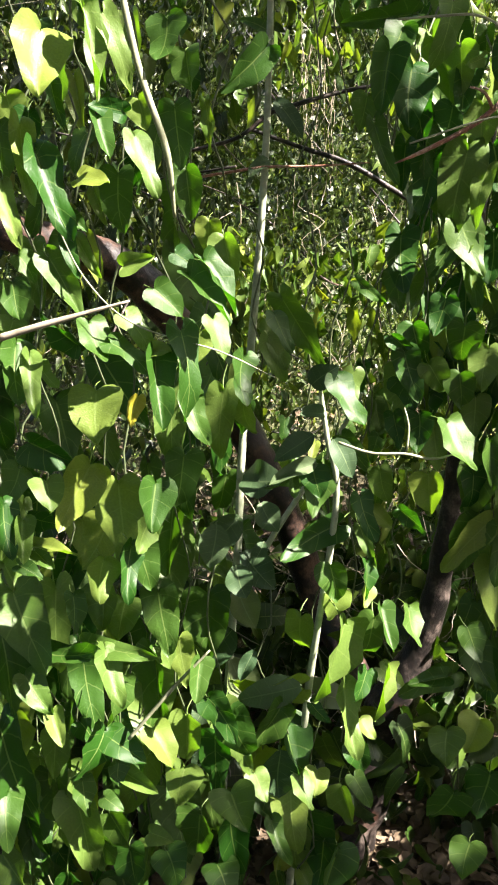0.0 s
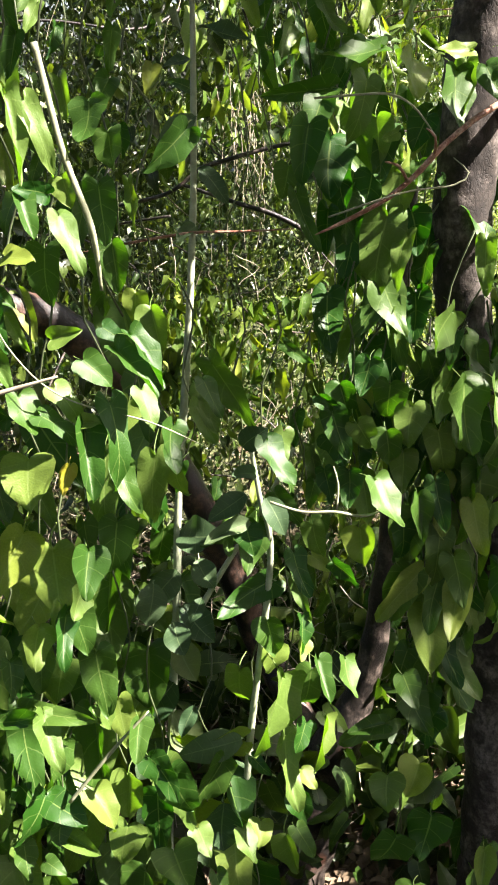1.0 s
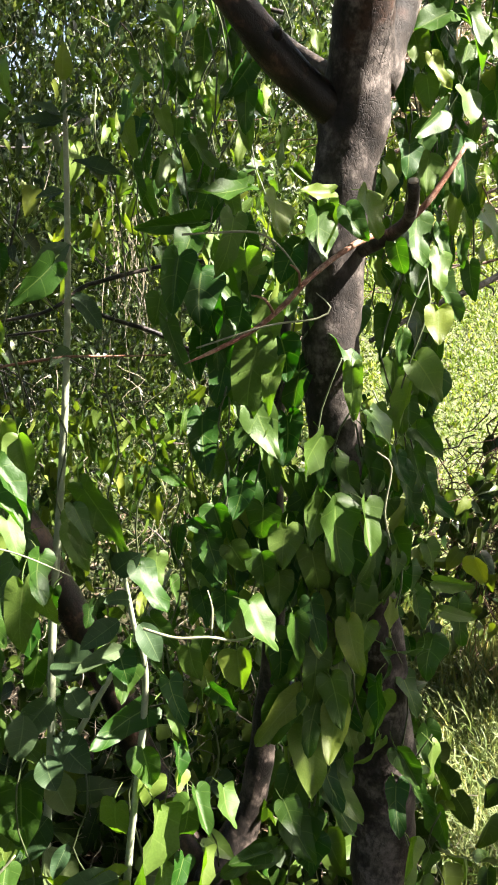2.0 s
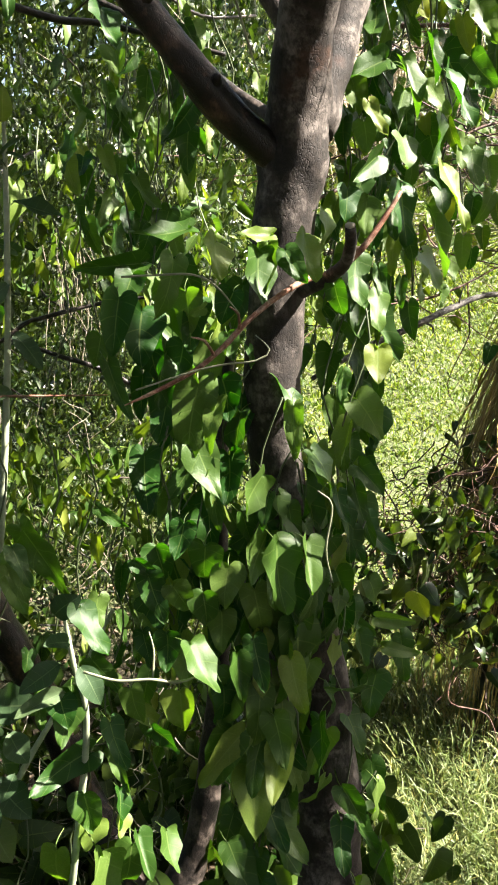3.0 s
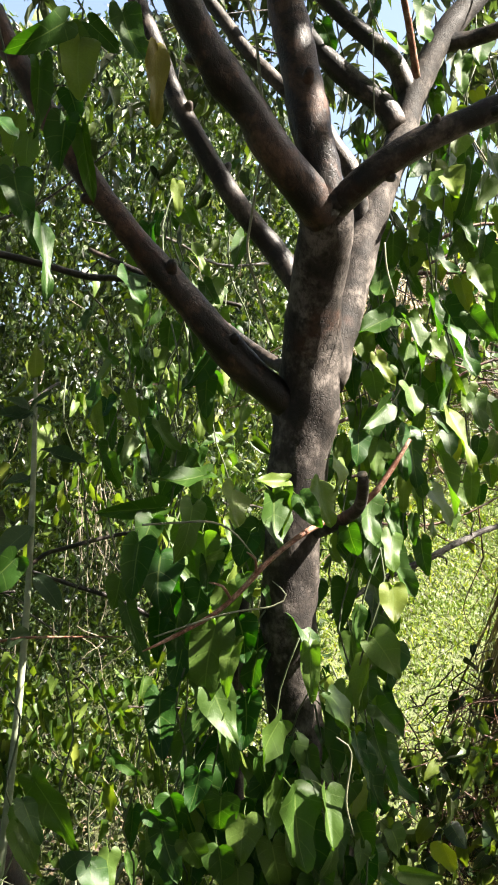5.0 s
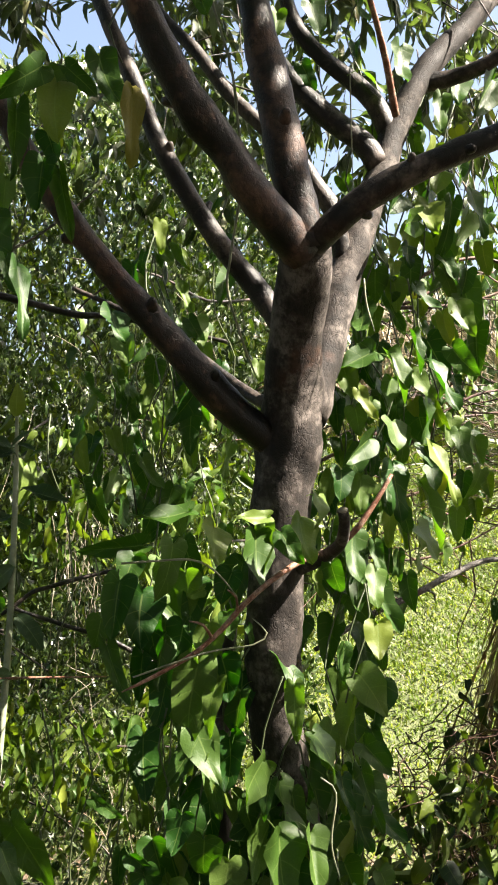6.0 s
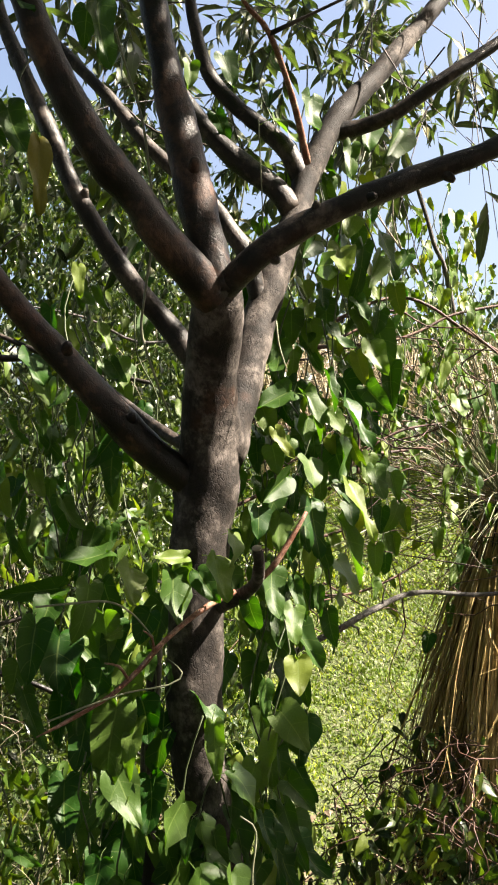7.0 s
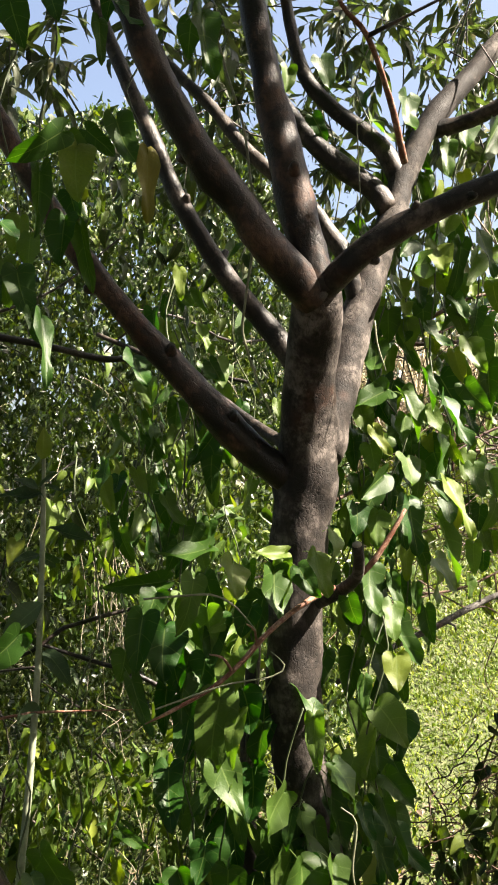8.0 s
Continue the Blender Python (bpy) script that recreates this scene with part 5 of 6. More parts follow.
# ---- inner layers of the vines ----
def vine_layer(n, low, high, size, label, seed, letters="haa"):
    rng = random.Random(seed)
    thing = tagged(new("climbing_vine"), label, "vine", group="climbing vines")
    strands_at = [Vector([rng.uniform(a, b) for a, b in zip(low, high)]) for _ in range(max(3, n // 7))]
    for p in strands_at:
        line = [p + Vector((0.02 * math.sin(k * 1.3 + p.x * 40) + rng.gauss(0, 0.008), 0.02 * math.cos(k * 1.7 + p.y * 30), 0.22 - 0.075 * k)) for k in range(7)]
        limb("stem", line, [0.0014] * 7, STEM, thing, segs=4, step=0.03, rough=0.0, knots=0.0)
        for k in range(7):
            way = Vector((rng.gauss(0, 0.35), rng.gauss(-0.3, 0.2), -1))
            face = Vector((rng.gauss(0.1, 0.55), -1, rng.gauss(0.3, 0.4)))
            foot = line[k] + Vector((rng.gauss(0, 0.025), rng.gauss(-0.01, 0.02), -0.01))
            if 0.0 < foot.x - 0.01 < 0.15 * foot.y and -0.33 < (foot.z - 1.6) / foot.y < 0.03 and foot.y < 1.9:
                continue   # an opening in the vines shows the sunlit hedge
            leaf = new("leaf", rng.choice(LEAF_MESHES[rng.choice(letters)]))
            leaf.parent = thing
            leaf.matrix_basis = leaf_pose(foot, way, face, rng.uniform(*size), rng.uniform(0.75, 1.15))
    return thing


vine_layer(98, (-0.5, 1.12, 0.35), (-0.05, 1.35, 1.3), (0.08, 0.125), "shaded inner leaves of a hanging vine curtain", 61)
vine_layer(84, (-0.45, 1.08, 0.0), (0.12, 1.45, 0.5), (0.08, 0.125), "vine leaves trailing low over the litter", 62)
vine_layer(112, (0.2, 1.75, 0.1), (0.8, 2.2, 0.6), (0.05, 0.085), "dim vine leaves trailing over the dry litter", 74)
vine_layer(98, (0.36, 1.54, 0.1), (0.62, 1.75, 0.95), (0.05, 0.09), "dark shaded vine leaves behind the lower trunk", 63)
vine_layer(49, (0.44, 1.2, 0.95), (0.54, 1.4, 1.4), (0.05, 0.08), "leaves of the vine hanging between trunk and lawn", 69)
vine_layer(84, (0.51, 1.34, 1.35), (0.65, 1.5, 2.0), (0.05, 0.08), "shaded leaves in the vine beside the limbs", 64)
vine_layer(49, (0.55, 1.38, 1.95), (0.74, 1.5, 2.3), (0.05, 0.085), "dark vine leaves climbing beside the forked limb", 70)
vine_layer(56, (0.2, 1.45, 1.65), (0.37, 1.68, 2.0), (0.045, 0.075), "large dark vine leaves hanging behind the low limb", 71)
vine_layer(28, (0.36, 1.17, 1.1), (0.48, 1.2, 1.22), (0.05, 0.08), "vine leaves wrapping the middle of the trunk", 67)
vine_layer(42, (0.5, 1.15, 0.3), (0.58, 1.3, 0.7), (0.05, 0.08), "vine leaves hanging down beside the lower trunk", 68)
vine_layer(42, (0.22, 1.2, 1.32), (0.34, 1.28, 1.4), (0.065, 0.1), "large dark vine leaves crowded behind the red twig", 72)
vine_layer(42, (0.34, 1.16, 0.98), (0.43, 1.2, 1.1), (0.07, 0.1), "broad dark vine leaves wrapped round the lower trunk", 73)
vine_layer(70, (0.06, 1.6, 1.62), (0.36, 1.8, 1.95), (0.045, 0.08), "dim vine leaves hanging between the limbs and the hedge", 75)
vine_layer(28, (0.2, 1.56, 0.85), (0.36, 1.7, 1.4), (0.05, 0.08), "shaded leaves in the vine behind the red twig", 65)
vine_layer(80, (-0.55, 1.4, 0.3), (0.1, 1.75, 1.75), (0.05, 0.09), "dim vine leaves hanging behind the shrub", 66)

# ---- leaf masses ----
def clumps(n, low, high, spread, each):
    """Places gathered in clumps, as leaves hang on strands."""
    c = np.random.uniform(low, high, (n, 3))
    return (c[:, None, :] + np.random.normal(0, 1, (n, each, 3)) * spread).reshape(-1, 3)


def hedge_top(x, y):
    return 1.56 + 0.47 * y - 0.9 * max(0.0, x - 0.75) + 0.16 * noise.noise(Vector((x * 1.3, y * 0.8, 5))) + 0.1 * noise.noise(Vector((x * 4, y * 3, 9)))


def hedge_right(y, z):
    return (0.18 + 0.26 * y if y > 2.45 else 0.4 + 0.12 * (y - 1.7)) + 0.15 * noise.noise(Vector((y * 2, z * 2.2, 1)))


def in_cave(x, y, z):
    """A dark hollow in the hedge, where dry strands hang."""
    return ((x - 0.09) / 0.19) ** 2 + ((y - 1.9) / 0.75) ** 2 + ((z - 1.37) / 0.17) ** 2 < 1 + 0.8 * noise.noise(Vector((x * 9, y * 5, z * 9)))


def in_hedge(q):
    return np.array([not in_cave(*a) and a[2] < hedge_top(a[0], a[1]) and a[0] < hedge_right(a[1], a[2]) and a[2] > height(a[0], a[1])
                     and noise.noise(Vector((a[0] * 2.1, a[1] * 1.2, a[2] * 1.7))) < (-0.02 if a[1] < 2.9 else 0.4) for a in q])


q = clumps(1150, (-1.0, 1.7, 0.1), (0.85, 2.5, 2.9), (0.03, 0.04, 0.15), 12)
q = q[in_hedge(q)]
way, face = hanging(len(q), 0.4)
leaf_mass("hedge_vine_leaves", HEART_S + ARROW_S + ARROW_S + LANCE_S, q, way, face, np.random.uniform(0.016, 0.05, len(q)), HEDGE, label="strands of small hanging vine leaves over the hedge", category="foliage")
for low, high, count, sizes in (((-1.0, 2.1, 0.0), (1.2, 3.0, 3.3), 2100, (0.008, 0.022)), ((-1.4, 2.9, 0.0), (1.5, 4.4, 3.9), 4400, (0.018, 0.044)), ((-2.0, 4.4, 0.0), (2.2, 5.6, 4.5), 1500, (0.07, 0.13))):
    q = clumps(count, low, high, (0.09, 0.1, 0.12), 30)
    q = q[in_hedge(q)]
    way, face = hanging(len(q), 0.7)
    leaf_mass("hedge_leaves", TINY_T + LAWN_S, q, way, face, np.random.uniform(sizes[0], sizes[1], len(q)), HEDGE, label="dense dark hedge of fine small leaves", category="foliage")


q = clumps(105, (-0.05, 1.75, 0.85), (0.42, 2.05, 1.7), (0.02, 0.03, 0.1), 13)
q = q[[not in_cave(*a) for a in q]]
way, face = hanging(len(q), 0.5)
leaf_mass("hedge_sprigs", TINY_S + LANCE_S + ARROW_S, q, way, face, np.random.uniform(0.022, 0.06, len(q)), SPRIG_LIT, label="sprigs at the front of the hedge, coloured yellow-green for sunlight", category="foliage")


# bare dry stems tangled in the hedge
def tangle(name, n, low, high, material, label, lean=0.35, length=(0.25, 0.8), radius=(0.001, 0.0028), test=None):
    rng = random.Random(n)
    lines = []
    while len(lines) < n:
        p = Vector([rng.uniform(a, b) for a, b in zip(low, high)])
        if test and not test(p):
            continue
        d = Vector((rng.gauss(0, lean), rng.gauss(0, lean), -1)).normalized() * rng.uniform(*length)
        bend = [Vector((rng.gauss(0, 0.1), rng.gauss(0, 0.1), rng.gauss(0, 0.05))) * d.length for _ in range(3)]
        r = rng.uniform(*radius)
        lines.append(([p] + [p + d * (0.25 + 0.25 * i) + b for i, b in enumerate(bend)] + [p + d], [r, r, r * 0.9, r * 0.7, r * 0.4]))
    return tagged(strands(name, lines, material, 4, 0.025), label, "stems", kind="stuff")


tangle("dry_stems", 60, (-0.9, 1.75, 0.6), (0.75, 2.6, 2.5), DRY, "thin pale dry vine stems hanging in the hedge", lean=0.6, length=(0.1, 0.42), radius=(0.0005, 0.0012), test=lambda p: p.x < hedge_right(p.y, p.z))
tangle("hanging_stems", 30, (0.0, 1.9, 0.9), (0.55, 2.3, 1.45), DRY, "pale dry vine stems hanging down the hedge", lean=0.35, length=(0.08, 0.3), radius=(0.0005, 0.0014))
tangle("dry_twigs", 420, (-0.6, 1.5, 0.05), (0.7, 2.4, 0.6), DRY, "heap of pale dry twigs under the hedge", lean=1.6, length=(0.08, 0.3), radius=(0.0006, 0.0018))
rng = random.Random(120)
made = 0
while made < 70:
    p = Vector((rng.uniform(-1.4, 0.7), rng.uniform(1.9, 3.0), rng.uniform(0.6, 3.0)))
    if p.x > hedge_right(p.y, p.z):
        continue
    d = Vector((rng.gauss(0, 1.0), rng.gauss(0, 1.0), rng.gauss(-0.6, 0.5))).normalized() * rng.uniform(0.35, 0.9)
    r = rng.uniform(0.0018, 0.0045)
    line = [p] + [p + d * u + Vector((rng.gauss(0, 0.04), rng.gauss(0, 0.04), rng.gauss(0, 0.03))) for u in (0.3, 0.6)] + [p + d]
    tagged(limb("dark_twig", line, [r, r, r * 0.8, r * 0.4], BARK_DARK, None, segs=5, step=0.05, rough=0.05), "dark bare twig crossing through the hedge", "twig", group="dark twigs")
    made += 1
twig("dark_branch", "dark bare branch lying across the hedge", [
    ([(-0.4, 1.85, 2.09), (-0.088, 1.8, 2.044), (0.022, 1.8, 2.025), (0.111, 1.8, 2.007), (0.195, 1.8, 2.005), (0.4, 1.75, 1.96)], [0.008, 0.0075, 0.007, 0.007, 0.006, 0.004]),
    ([(-0.2, 1.82, 2.06), (0.0, 1.9, 2.16), (0.15, 1.95, 2.3)], [0.004, 0.003, 0.002])], BARK_DARK, "branch")
twig("dark_branch", "dark bare branch forking low in the hedge", [
    ([(-0.12, 1.85, 1.4), (-0.024, 1.8, 1.428), (0.038, 1.8, 1.471), (0.07, 1.8, 1.482), (0.176, 1.8, 1.51), (0.3, 1.78, 1.53)], [0.003, 0.004, 0.0045, 0.0045, 0.004, 0.003]),
    ([(-0.0, 1.8, 1.445), (0.102, 1.79, 1.411), (0.189, 1.78, 1.383), (0.3, 1.78, 1.32)], [0.0035, 0.0045, 0.005, 0.005])], BARK_DARK, "branch")
rng = random.Random(31)
lines = []
for k in range(26):
    x, z = rng.gauss(0.135, 0.03), rng.uniform(1.5, 1.67)
    drop = rng.uniform(0.1, 0.3)
    sway = [Vector((rng.gauss(0, 0.012), rng.gauss(0, 0.01), 0)) for _ in range(3)]
    r = rng.uniform(0.0005, 0.0012)
    foot = Vector((x, rng.gauss(1.95, 0.02), z))
    lines.append(([foot] + [foot - Vector((0, 0, drop * (u + 1) / 3)) + w for u, w in enumerate(sway)], [r, r, r * 0.8, r * 0.5]))
tagged(strands("dry_strands", lines, DRY, 4, 0.06), "bundle of pale dry strands hanging in the hedge", "stems", kind="stuff")

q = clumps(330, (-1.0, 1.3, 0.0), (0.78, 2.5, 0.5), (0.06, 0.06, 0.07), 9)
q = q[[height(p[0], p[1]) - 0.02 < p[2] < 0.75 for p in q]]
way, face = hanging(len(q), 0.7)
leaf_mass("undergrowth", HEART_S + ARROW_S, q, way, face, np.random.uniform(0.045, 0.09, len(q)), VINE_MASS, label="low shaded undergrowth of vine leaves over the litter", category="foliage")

# Hand-set gaps in the unseen canopy: the point each lights, and its half width
SUN_GAPS = [(0.56, 1.2, 1.75, 0.17), (0.62, 1.25, 1.95, 0.1), (0.5, 1.13, 1.67, 0.07), (0.46, 1.22, 1.85, 0.09), (0.5, 1.27, 2.0, 0.08), (0.62, 1.38, 2.26, 0.075), (0.56, 1.35, 2.15, 0.05), (0.47, 1.41, 2.31, 0.0),
            (0.212, 1.24, 1.904, -0.008), (0.096, 1.23, 2.035, 0.004), (0.3, 1.23, 1.82, -0.012), (0.37, 1.28, 1.95, 0.01), (0.28, 1.3, 2.07, -0.004), (0.46, 1.33, 2.14, 0.02), (0.34, 1.38, 2.28, 0.02), (0.43, 1.2, 1.7, 0.02), (0.27, 1.06, 2.11, -0.01), (0.33, 1.28, 2.02, 0.01), (0.43, 1.32, 2.2, 0.03), (0.5, 1.38, 2.28, 0.035),
            (0.27, 1.13, 1.62, 0.02), (0.36, 1.1, 1.6, 0.03), (0.2, 1.12, 1.57, 0.0), (0.33, 1.13, 1.36, -0.008), (0.45, 1.1, 1.38, 0.0), (0.1, 1.1, 1.13, 0.05), (0.25, 1.09, 1.1, 0.045)]
SUN_GAPS += [(-0.2, 0.96, 1.57, 0.11), (-0.19, 0.96, 1.44, 0.12), (-0.05, 0.96, 1.38, 0.1), (-0.17, 0.97, 1.29, 0.06), (-0.05, 0.97, 1.25, 0.06), (-0.13, 1.0, 0.87, 0.055), (-0.1, 1.0, 0.75, 0.05), (0.52, 1.2, 0.78, 0.03), (0.12, 1.08, 0.9, 0.11),
             (-0.25, 0.98, 1.05, 0.06), (-0.27, 1.0, 0.7, 0.08), (0.0, 1.08, 0.62, 0.075), (0.15, 1.1, 0.6, 0.05), (0.3, 1.5, 0.25, 0.1), (0.1, 1.6, 0.2, 0.1), (0.3, 2.1, 1.15, 0.26), (0.05, 2.0, 1.1, 0.2), (-0.15, 2.1, 1.65, 0.14), (0.15, 2.0, 1.62, 0.13), (0.2, 1.67, 1.8, 0.06), (0.05, 1.67, 1.75, 0.05), (-0.05, 1.55, 1.6, 0.1), (-0.2, 1.55, 1.75, 0.1), (0.1, 2.3, 1.9, 0.12), (-0.1, 1.95, 1.3, 0.1), (0.27, 1.085, 1.51, 0.0), (0.35, 1.12, 1.57, 0.0), (0.2, 1.07, 1.47, 0.0), (-0.2, 2.0, 1.2, 0.15), (0.2, 2.4, 2.0, 0.2), (0.1, 2.2, 2.3, 0.2), (1.1, 1.9, 0.3, 0.3), (0.03, 1.26, 1.72, 0.0), (0.02, 1.26, 1.62, 0.02), (0.0, 1.26, 1.53, 0.03), (0.02, 1.26, 1.35, 0.04), (0.03, 0.97, 2.1, 0.05), (0.19, 0.98, 2.28, 0.0), (1.3, 2.3, 2.3, 0.22), (1.1, 2.15, 1.95, 0.15), (1.4, 2.2, 1.0, 0.3), (1.3, 2.2, 1.7, 0.25)]
GAP_AT = np.array(SUN_GAPS)


def sun_gap(p):
    away = np.asarray(p) - GAP_AT[:, :3]
    side = np.cross(away, np.array(sun_from))
    return bool((np.einsum("ij,ij->i", side, side) < (GAP_AT[:, 3] + 0.028) ** 2).any())


# ---- crown of the tree ----
def leafy_twigs(twigs_list, leaf_size, each, rng):
    lines, P, W, F, S = [], [], [], [], []
    for p, d in twigs_list:
        p, d = Vector(p), Vector(d)
        sag = Vector((0, 0, -0.25 * d.length))
        pts = [p, p + d * 0.5 + sag * 0.2, p + d + sag]
        lines.append((pts, [0.0017, 0.0012, 0.0006]))
        for i in range(each):
            u = 0.15 + 0.85 * i / each
            c = p + d * u + sag * u * u
            out = (d.normalized() * 0.5 + Vector((rng.gauss(0, 0.6), rng.gauss(0, 0.6), rng.gauss(-0.45, 0.4)))).normalized()
            P.append(c), W.append(out), F.append(Vector((rng.gauss(0, 0.6), rng.gauss(0, 0.6), 1))), S.append(rng.uniform(*leaf_size))
    return lines, P, W, F, S


rng = random.Random(12)
TWIGS = []
for k in range(16):
    p = (rng.uniform(-1.3, 2.3), rng.uniform(0.0, 2.9), rng.uniform(3.3, 4.2))
    TWIGS.append((p, (rng.gauss(0, 0.3), rng.gauss(0, 0.3), rng.gauss(0.05, 0.2))))
# Twigs above the view, kept for their dappled shade
for k in range(5):
    TWIGS.append(((rng.uniform(0.35, 1.1), rng.uniform(0.65, 1.4), rng.uniform(2.8, 3.3)), (rng.gauss(0, 0.22), rng.gauss(0, 0.22), rng.gauss(0.05, 0.12))))
for k in range(26):
    TWIGS.append(((rng.uniform(0.75, 1.25), rng.uniform(1.3, 2.0), rng.uniform(2.45, 2.9)), (rng.gauss(0.05, 0.12), rng.gauss(0, 0.15), rng.gauss(-0.2, 0.12))))
for k in range(22):
    TWIGS.append(((rng.uniform(0.2, 0.75), rng.uniform(1.8, 2.5), rng.uniform(2.55, 2.95)), (rng.gauss(0.0, 0.2), rng.gauss(0, 0.15), rng.gauss(0.0, 0.12))))
for k in range(30):
    TWIGS.append(((rng.uniform(-0.35, -0.04), rng.uniform(1.8, 2.2), rng.uniform(2.62, 2.95)), (rng.gauss(-0.02, 0.1), rng.gauss(0, 0.15), rng.gauss(-0.1, 0.12))))
for k in range(120):
    TWIGS.append(((rng.uniform(0.28, 1.5), rng.uniform(2.2, 3.0), rng.uniform(2.75, 3.5)), (rng.gauss(0.0, 0.15), rng.gauss(0, 0.15), rng.gauss(-0.12, 0.15))))
lines, P, W, F, S = leafy_twigs(TWIGS, (0.06, 0.1), 20, rng)
# Crown leaves dropped wherever a chosen point needs sun
P, W, F, S = zip(*[row for row in zip(P, W, F, S) if not sun_gap(row[0])])
leaf_mass("crown", LANCE_S, P, W, F, S, CROWN, parent=tree)
crown_twigs = strands("twig_mass", lines, BARK_DARK, 4, 0.1)
crown_twigs.parent = tree
tagged(crown_twigs, kind="stuff")

# ---- unseen hedges added round and behind the viewer to cut skylight ----
for low, high in (((-3.4, -3.0, 0.0), (-2.2, 4.0, 4.4)), ((-3.0, -3.6, 0.0), (5.2, -2.6, 4.4)), ((4.8, -3.0, 0.0), (5.7, 2.6, 2.8))):
    n = int(800 * (high[0] - low[0]) * (high[1] - low[1]))
    q = scatter(n, low, high)
    way, face = hanging(len(q), 0.9)
    leaf_mass("boundary_hedge", TINY_T, q, way, face, np.random.uniform(0.1, 0.2, len(q)), HEDGE, label="unseen green hedge added round the viewer to cut skylight", category="hedge")
# Leaves out of view, placed to cut skylight and dapple the sun
q = np.concatenate([clumps(1500, (-3.0, -3.0, 3.3), (0.75, 2.4, 4.3), (0.16, 0.16, 0.12), 16), clumps(760, (0.75, -0.5, 3.1), (3.9, 1.8, 4.1), (0.17, 0.17, 0.1), 16), clumps(170, (1.1, 0.2, 3.3), (2.5, 1.5, 4.0), (0.12, 0.12, 0.1), 16), clumps(520, (3.9, -2.5, 2.4), (6.0, 1.2, 4.6), (0.17, 0.17, 0.15), 16), clumps(110, (0.3, 1.6, 4.2), (2.9, 3.2, 4.9), (0.16, 0.16, 0.1), 16), clumps(1000, (0.7, -3.0, 3.3), (4.8, -0.5, 4.3), (0.16, 0.16, 0.12), 16)])
q = q[[not sun_gap(p) for p in q]]
way, face = hanging(len(q), 1.2)
leaf_mass("canopy", TINY_T, q, way, face, np.random.uniform(0.07, 0.13, len(q)), HEDGE, label="unseen leafy canopy added overhead to dapple the sun", category="foliage")

# ---- unseen trees added out of view to carry the shading canopy ----
def canopy_tree(x, y, seed):
    rng = random.Random(seed)
    thing = tagged(new("shade_tree"), "unseen dark-barked tree added to carry the shading canopy", "tree", group="shade trees")
    z0 = height(x, y) - 0.05
    limb("trunk", [(x, y, z0), (x + 0.05, y + 0.03, 1.2), (x - 0.03, y + 0.06, 2.4), (x, y, 3.3)], [0.16, 0.13, 0.11, 0.09], BARK_DARK, thing, segs=16, step=0.06, rough=0.1, knots=0.15, seed=seed)
    for k in range(6):
        a = k * 1.05 + rng.uniform(-0.3, 0.3)
        r, z = rng.uniform(1.2, 1.9), rng.uniform(2.2, 3.1)
        out = Vector((math.cos(a), math.sin(a), 0))
        foot = Vector((x, y, z))
        limb("branch", [foot, foot + out * r * 0.4 + Vector((0, 0, 0.6)), foot + out * r + Vector((0, 0, rng.uniform(0.8, 1.1)))], [0.06, 0.04, 0.012], BARK_DARK, thing, segs=10, step=0.06, rough=0.1, seed=seed + k)


for x, y, seed in ((-1.7, -1.3, 81), (-2.0, 1.0, 82), (2.6, -2.1, 83)):
    canopy_tree(x, y, seed)

# ---- the bank: grass and weeds ----
def on_bank(n, y0, y1, lift=0.0):
    """Places on the bank, within the wedge of lawn that lies open between tree and palm."""
    y = y0 + (y1 - y0) * np.sqrt(np.random.uniform(0, 1, n))
    x = y * np.random.uniform(0.14, 0.68, n)
    return np.array([(p, q, height(p, q) + random.uniform(0, lift)) for p, q in zip(x, y)])


q = on_bank(128000, 2.4, 8.6)
size = np.random.uniform(0.017, 0.042, len(q)) * (0.6 + 0.11 * q[:, 1])
leaf_mass("grass", LAWN_S, q, np.random.normal(0, 0.55, q.shape) + (0, 0, 1), np.random.normal(0, 1, q.shape) + (0.5, -0.6, 0.3), size, GRASS, label="short bright sunlit grass on the bank", category="grass")
q = scatter(5200, (0.75, 1.8, 0), (2.2, 3.3, 1))
q[:, 2] = [height(a, b) for a, b in q[:, :2]]
leaf_mass("tall_grass", GRASS_S, q, np.random.normal(0, 0.35, q.shape) + (0, 0, 1), np.random.normal(0, 1, q.shape), np.random.uniform(0.1, 0.26, len(q)), DRY_GRASS, label="taller pale half-dry grass and weeds", category="grass")
q = on_bank(9000, 2.4, 8.0, 0.04)
leaf_mass("lawn_weeds", TINY_T, q, np.random.normal(0, 0.8, q.shape) + (0, 0, 0.4), np.random.normal(0, 0.4, q.shape) + (0.2, -0.3, 1), np.random.uniform(0.012, 0.03, len(q)), GRASS, label="low small-leaved green weeds in the lawn", category="weeds")
q = on_bank(3500, 2.4, 8.6, 0.06)
leaf_mass("dry_bits", LAWN_S, q, np.random.normal(0, 0.8, q.shape) + (0, 0, 0.3), np.random.normal(0, 0.6, q.shape) + (0, 0, 1), np.random.uniform(0.015, 0.05, len(q)), DRY, label="pale dry blades and bits among the grass", category="grass")
q = clumps(290, (0.86, 1.62, 0.02), (1.4, 2.3, 0.32), (0.05, 0.05, 0.05), 26)
q = q[[height(p[0], p[1]) < p[2] < 0.42 for p in q]]
leaf_mass("weeds", GRASS_S, q, np.random.normal(0, 0.4, q.shape) + (0, 0, 0.9), np.random.normal(0, 0.6, q.shape) + (0.4, -0.4, 1), np.random.uniform(0.03, 0.085, len(q)), DRY_GRASS, label="sunny ankle-high pale green weeds at the foot of the bank", category="weeds")
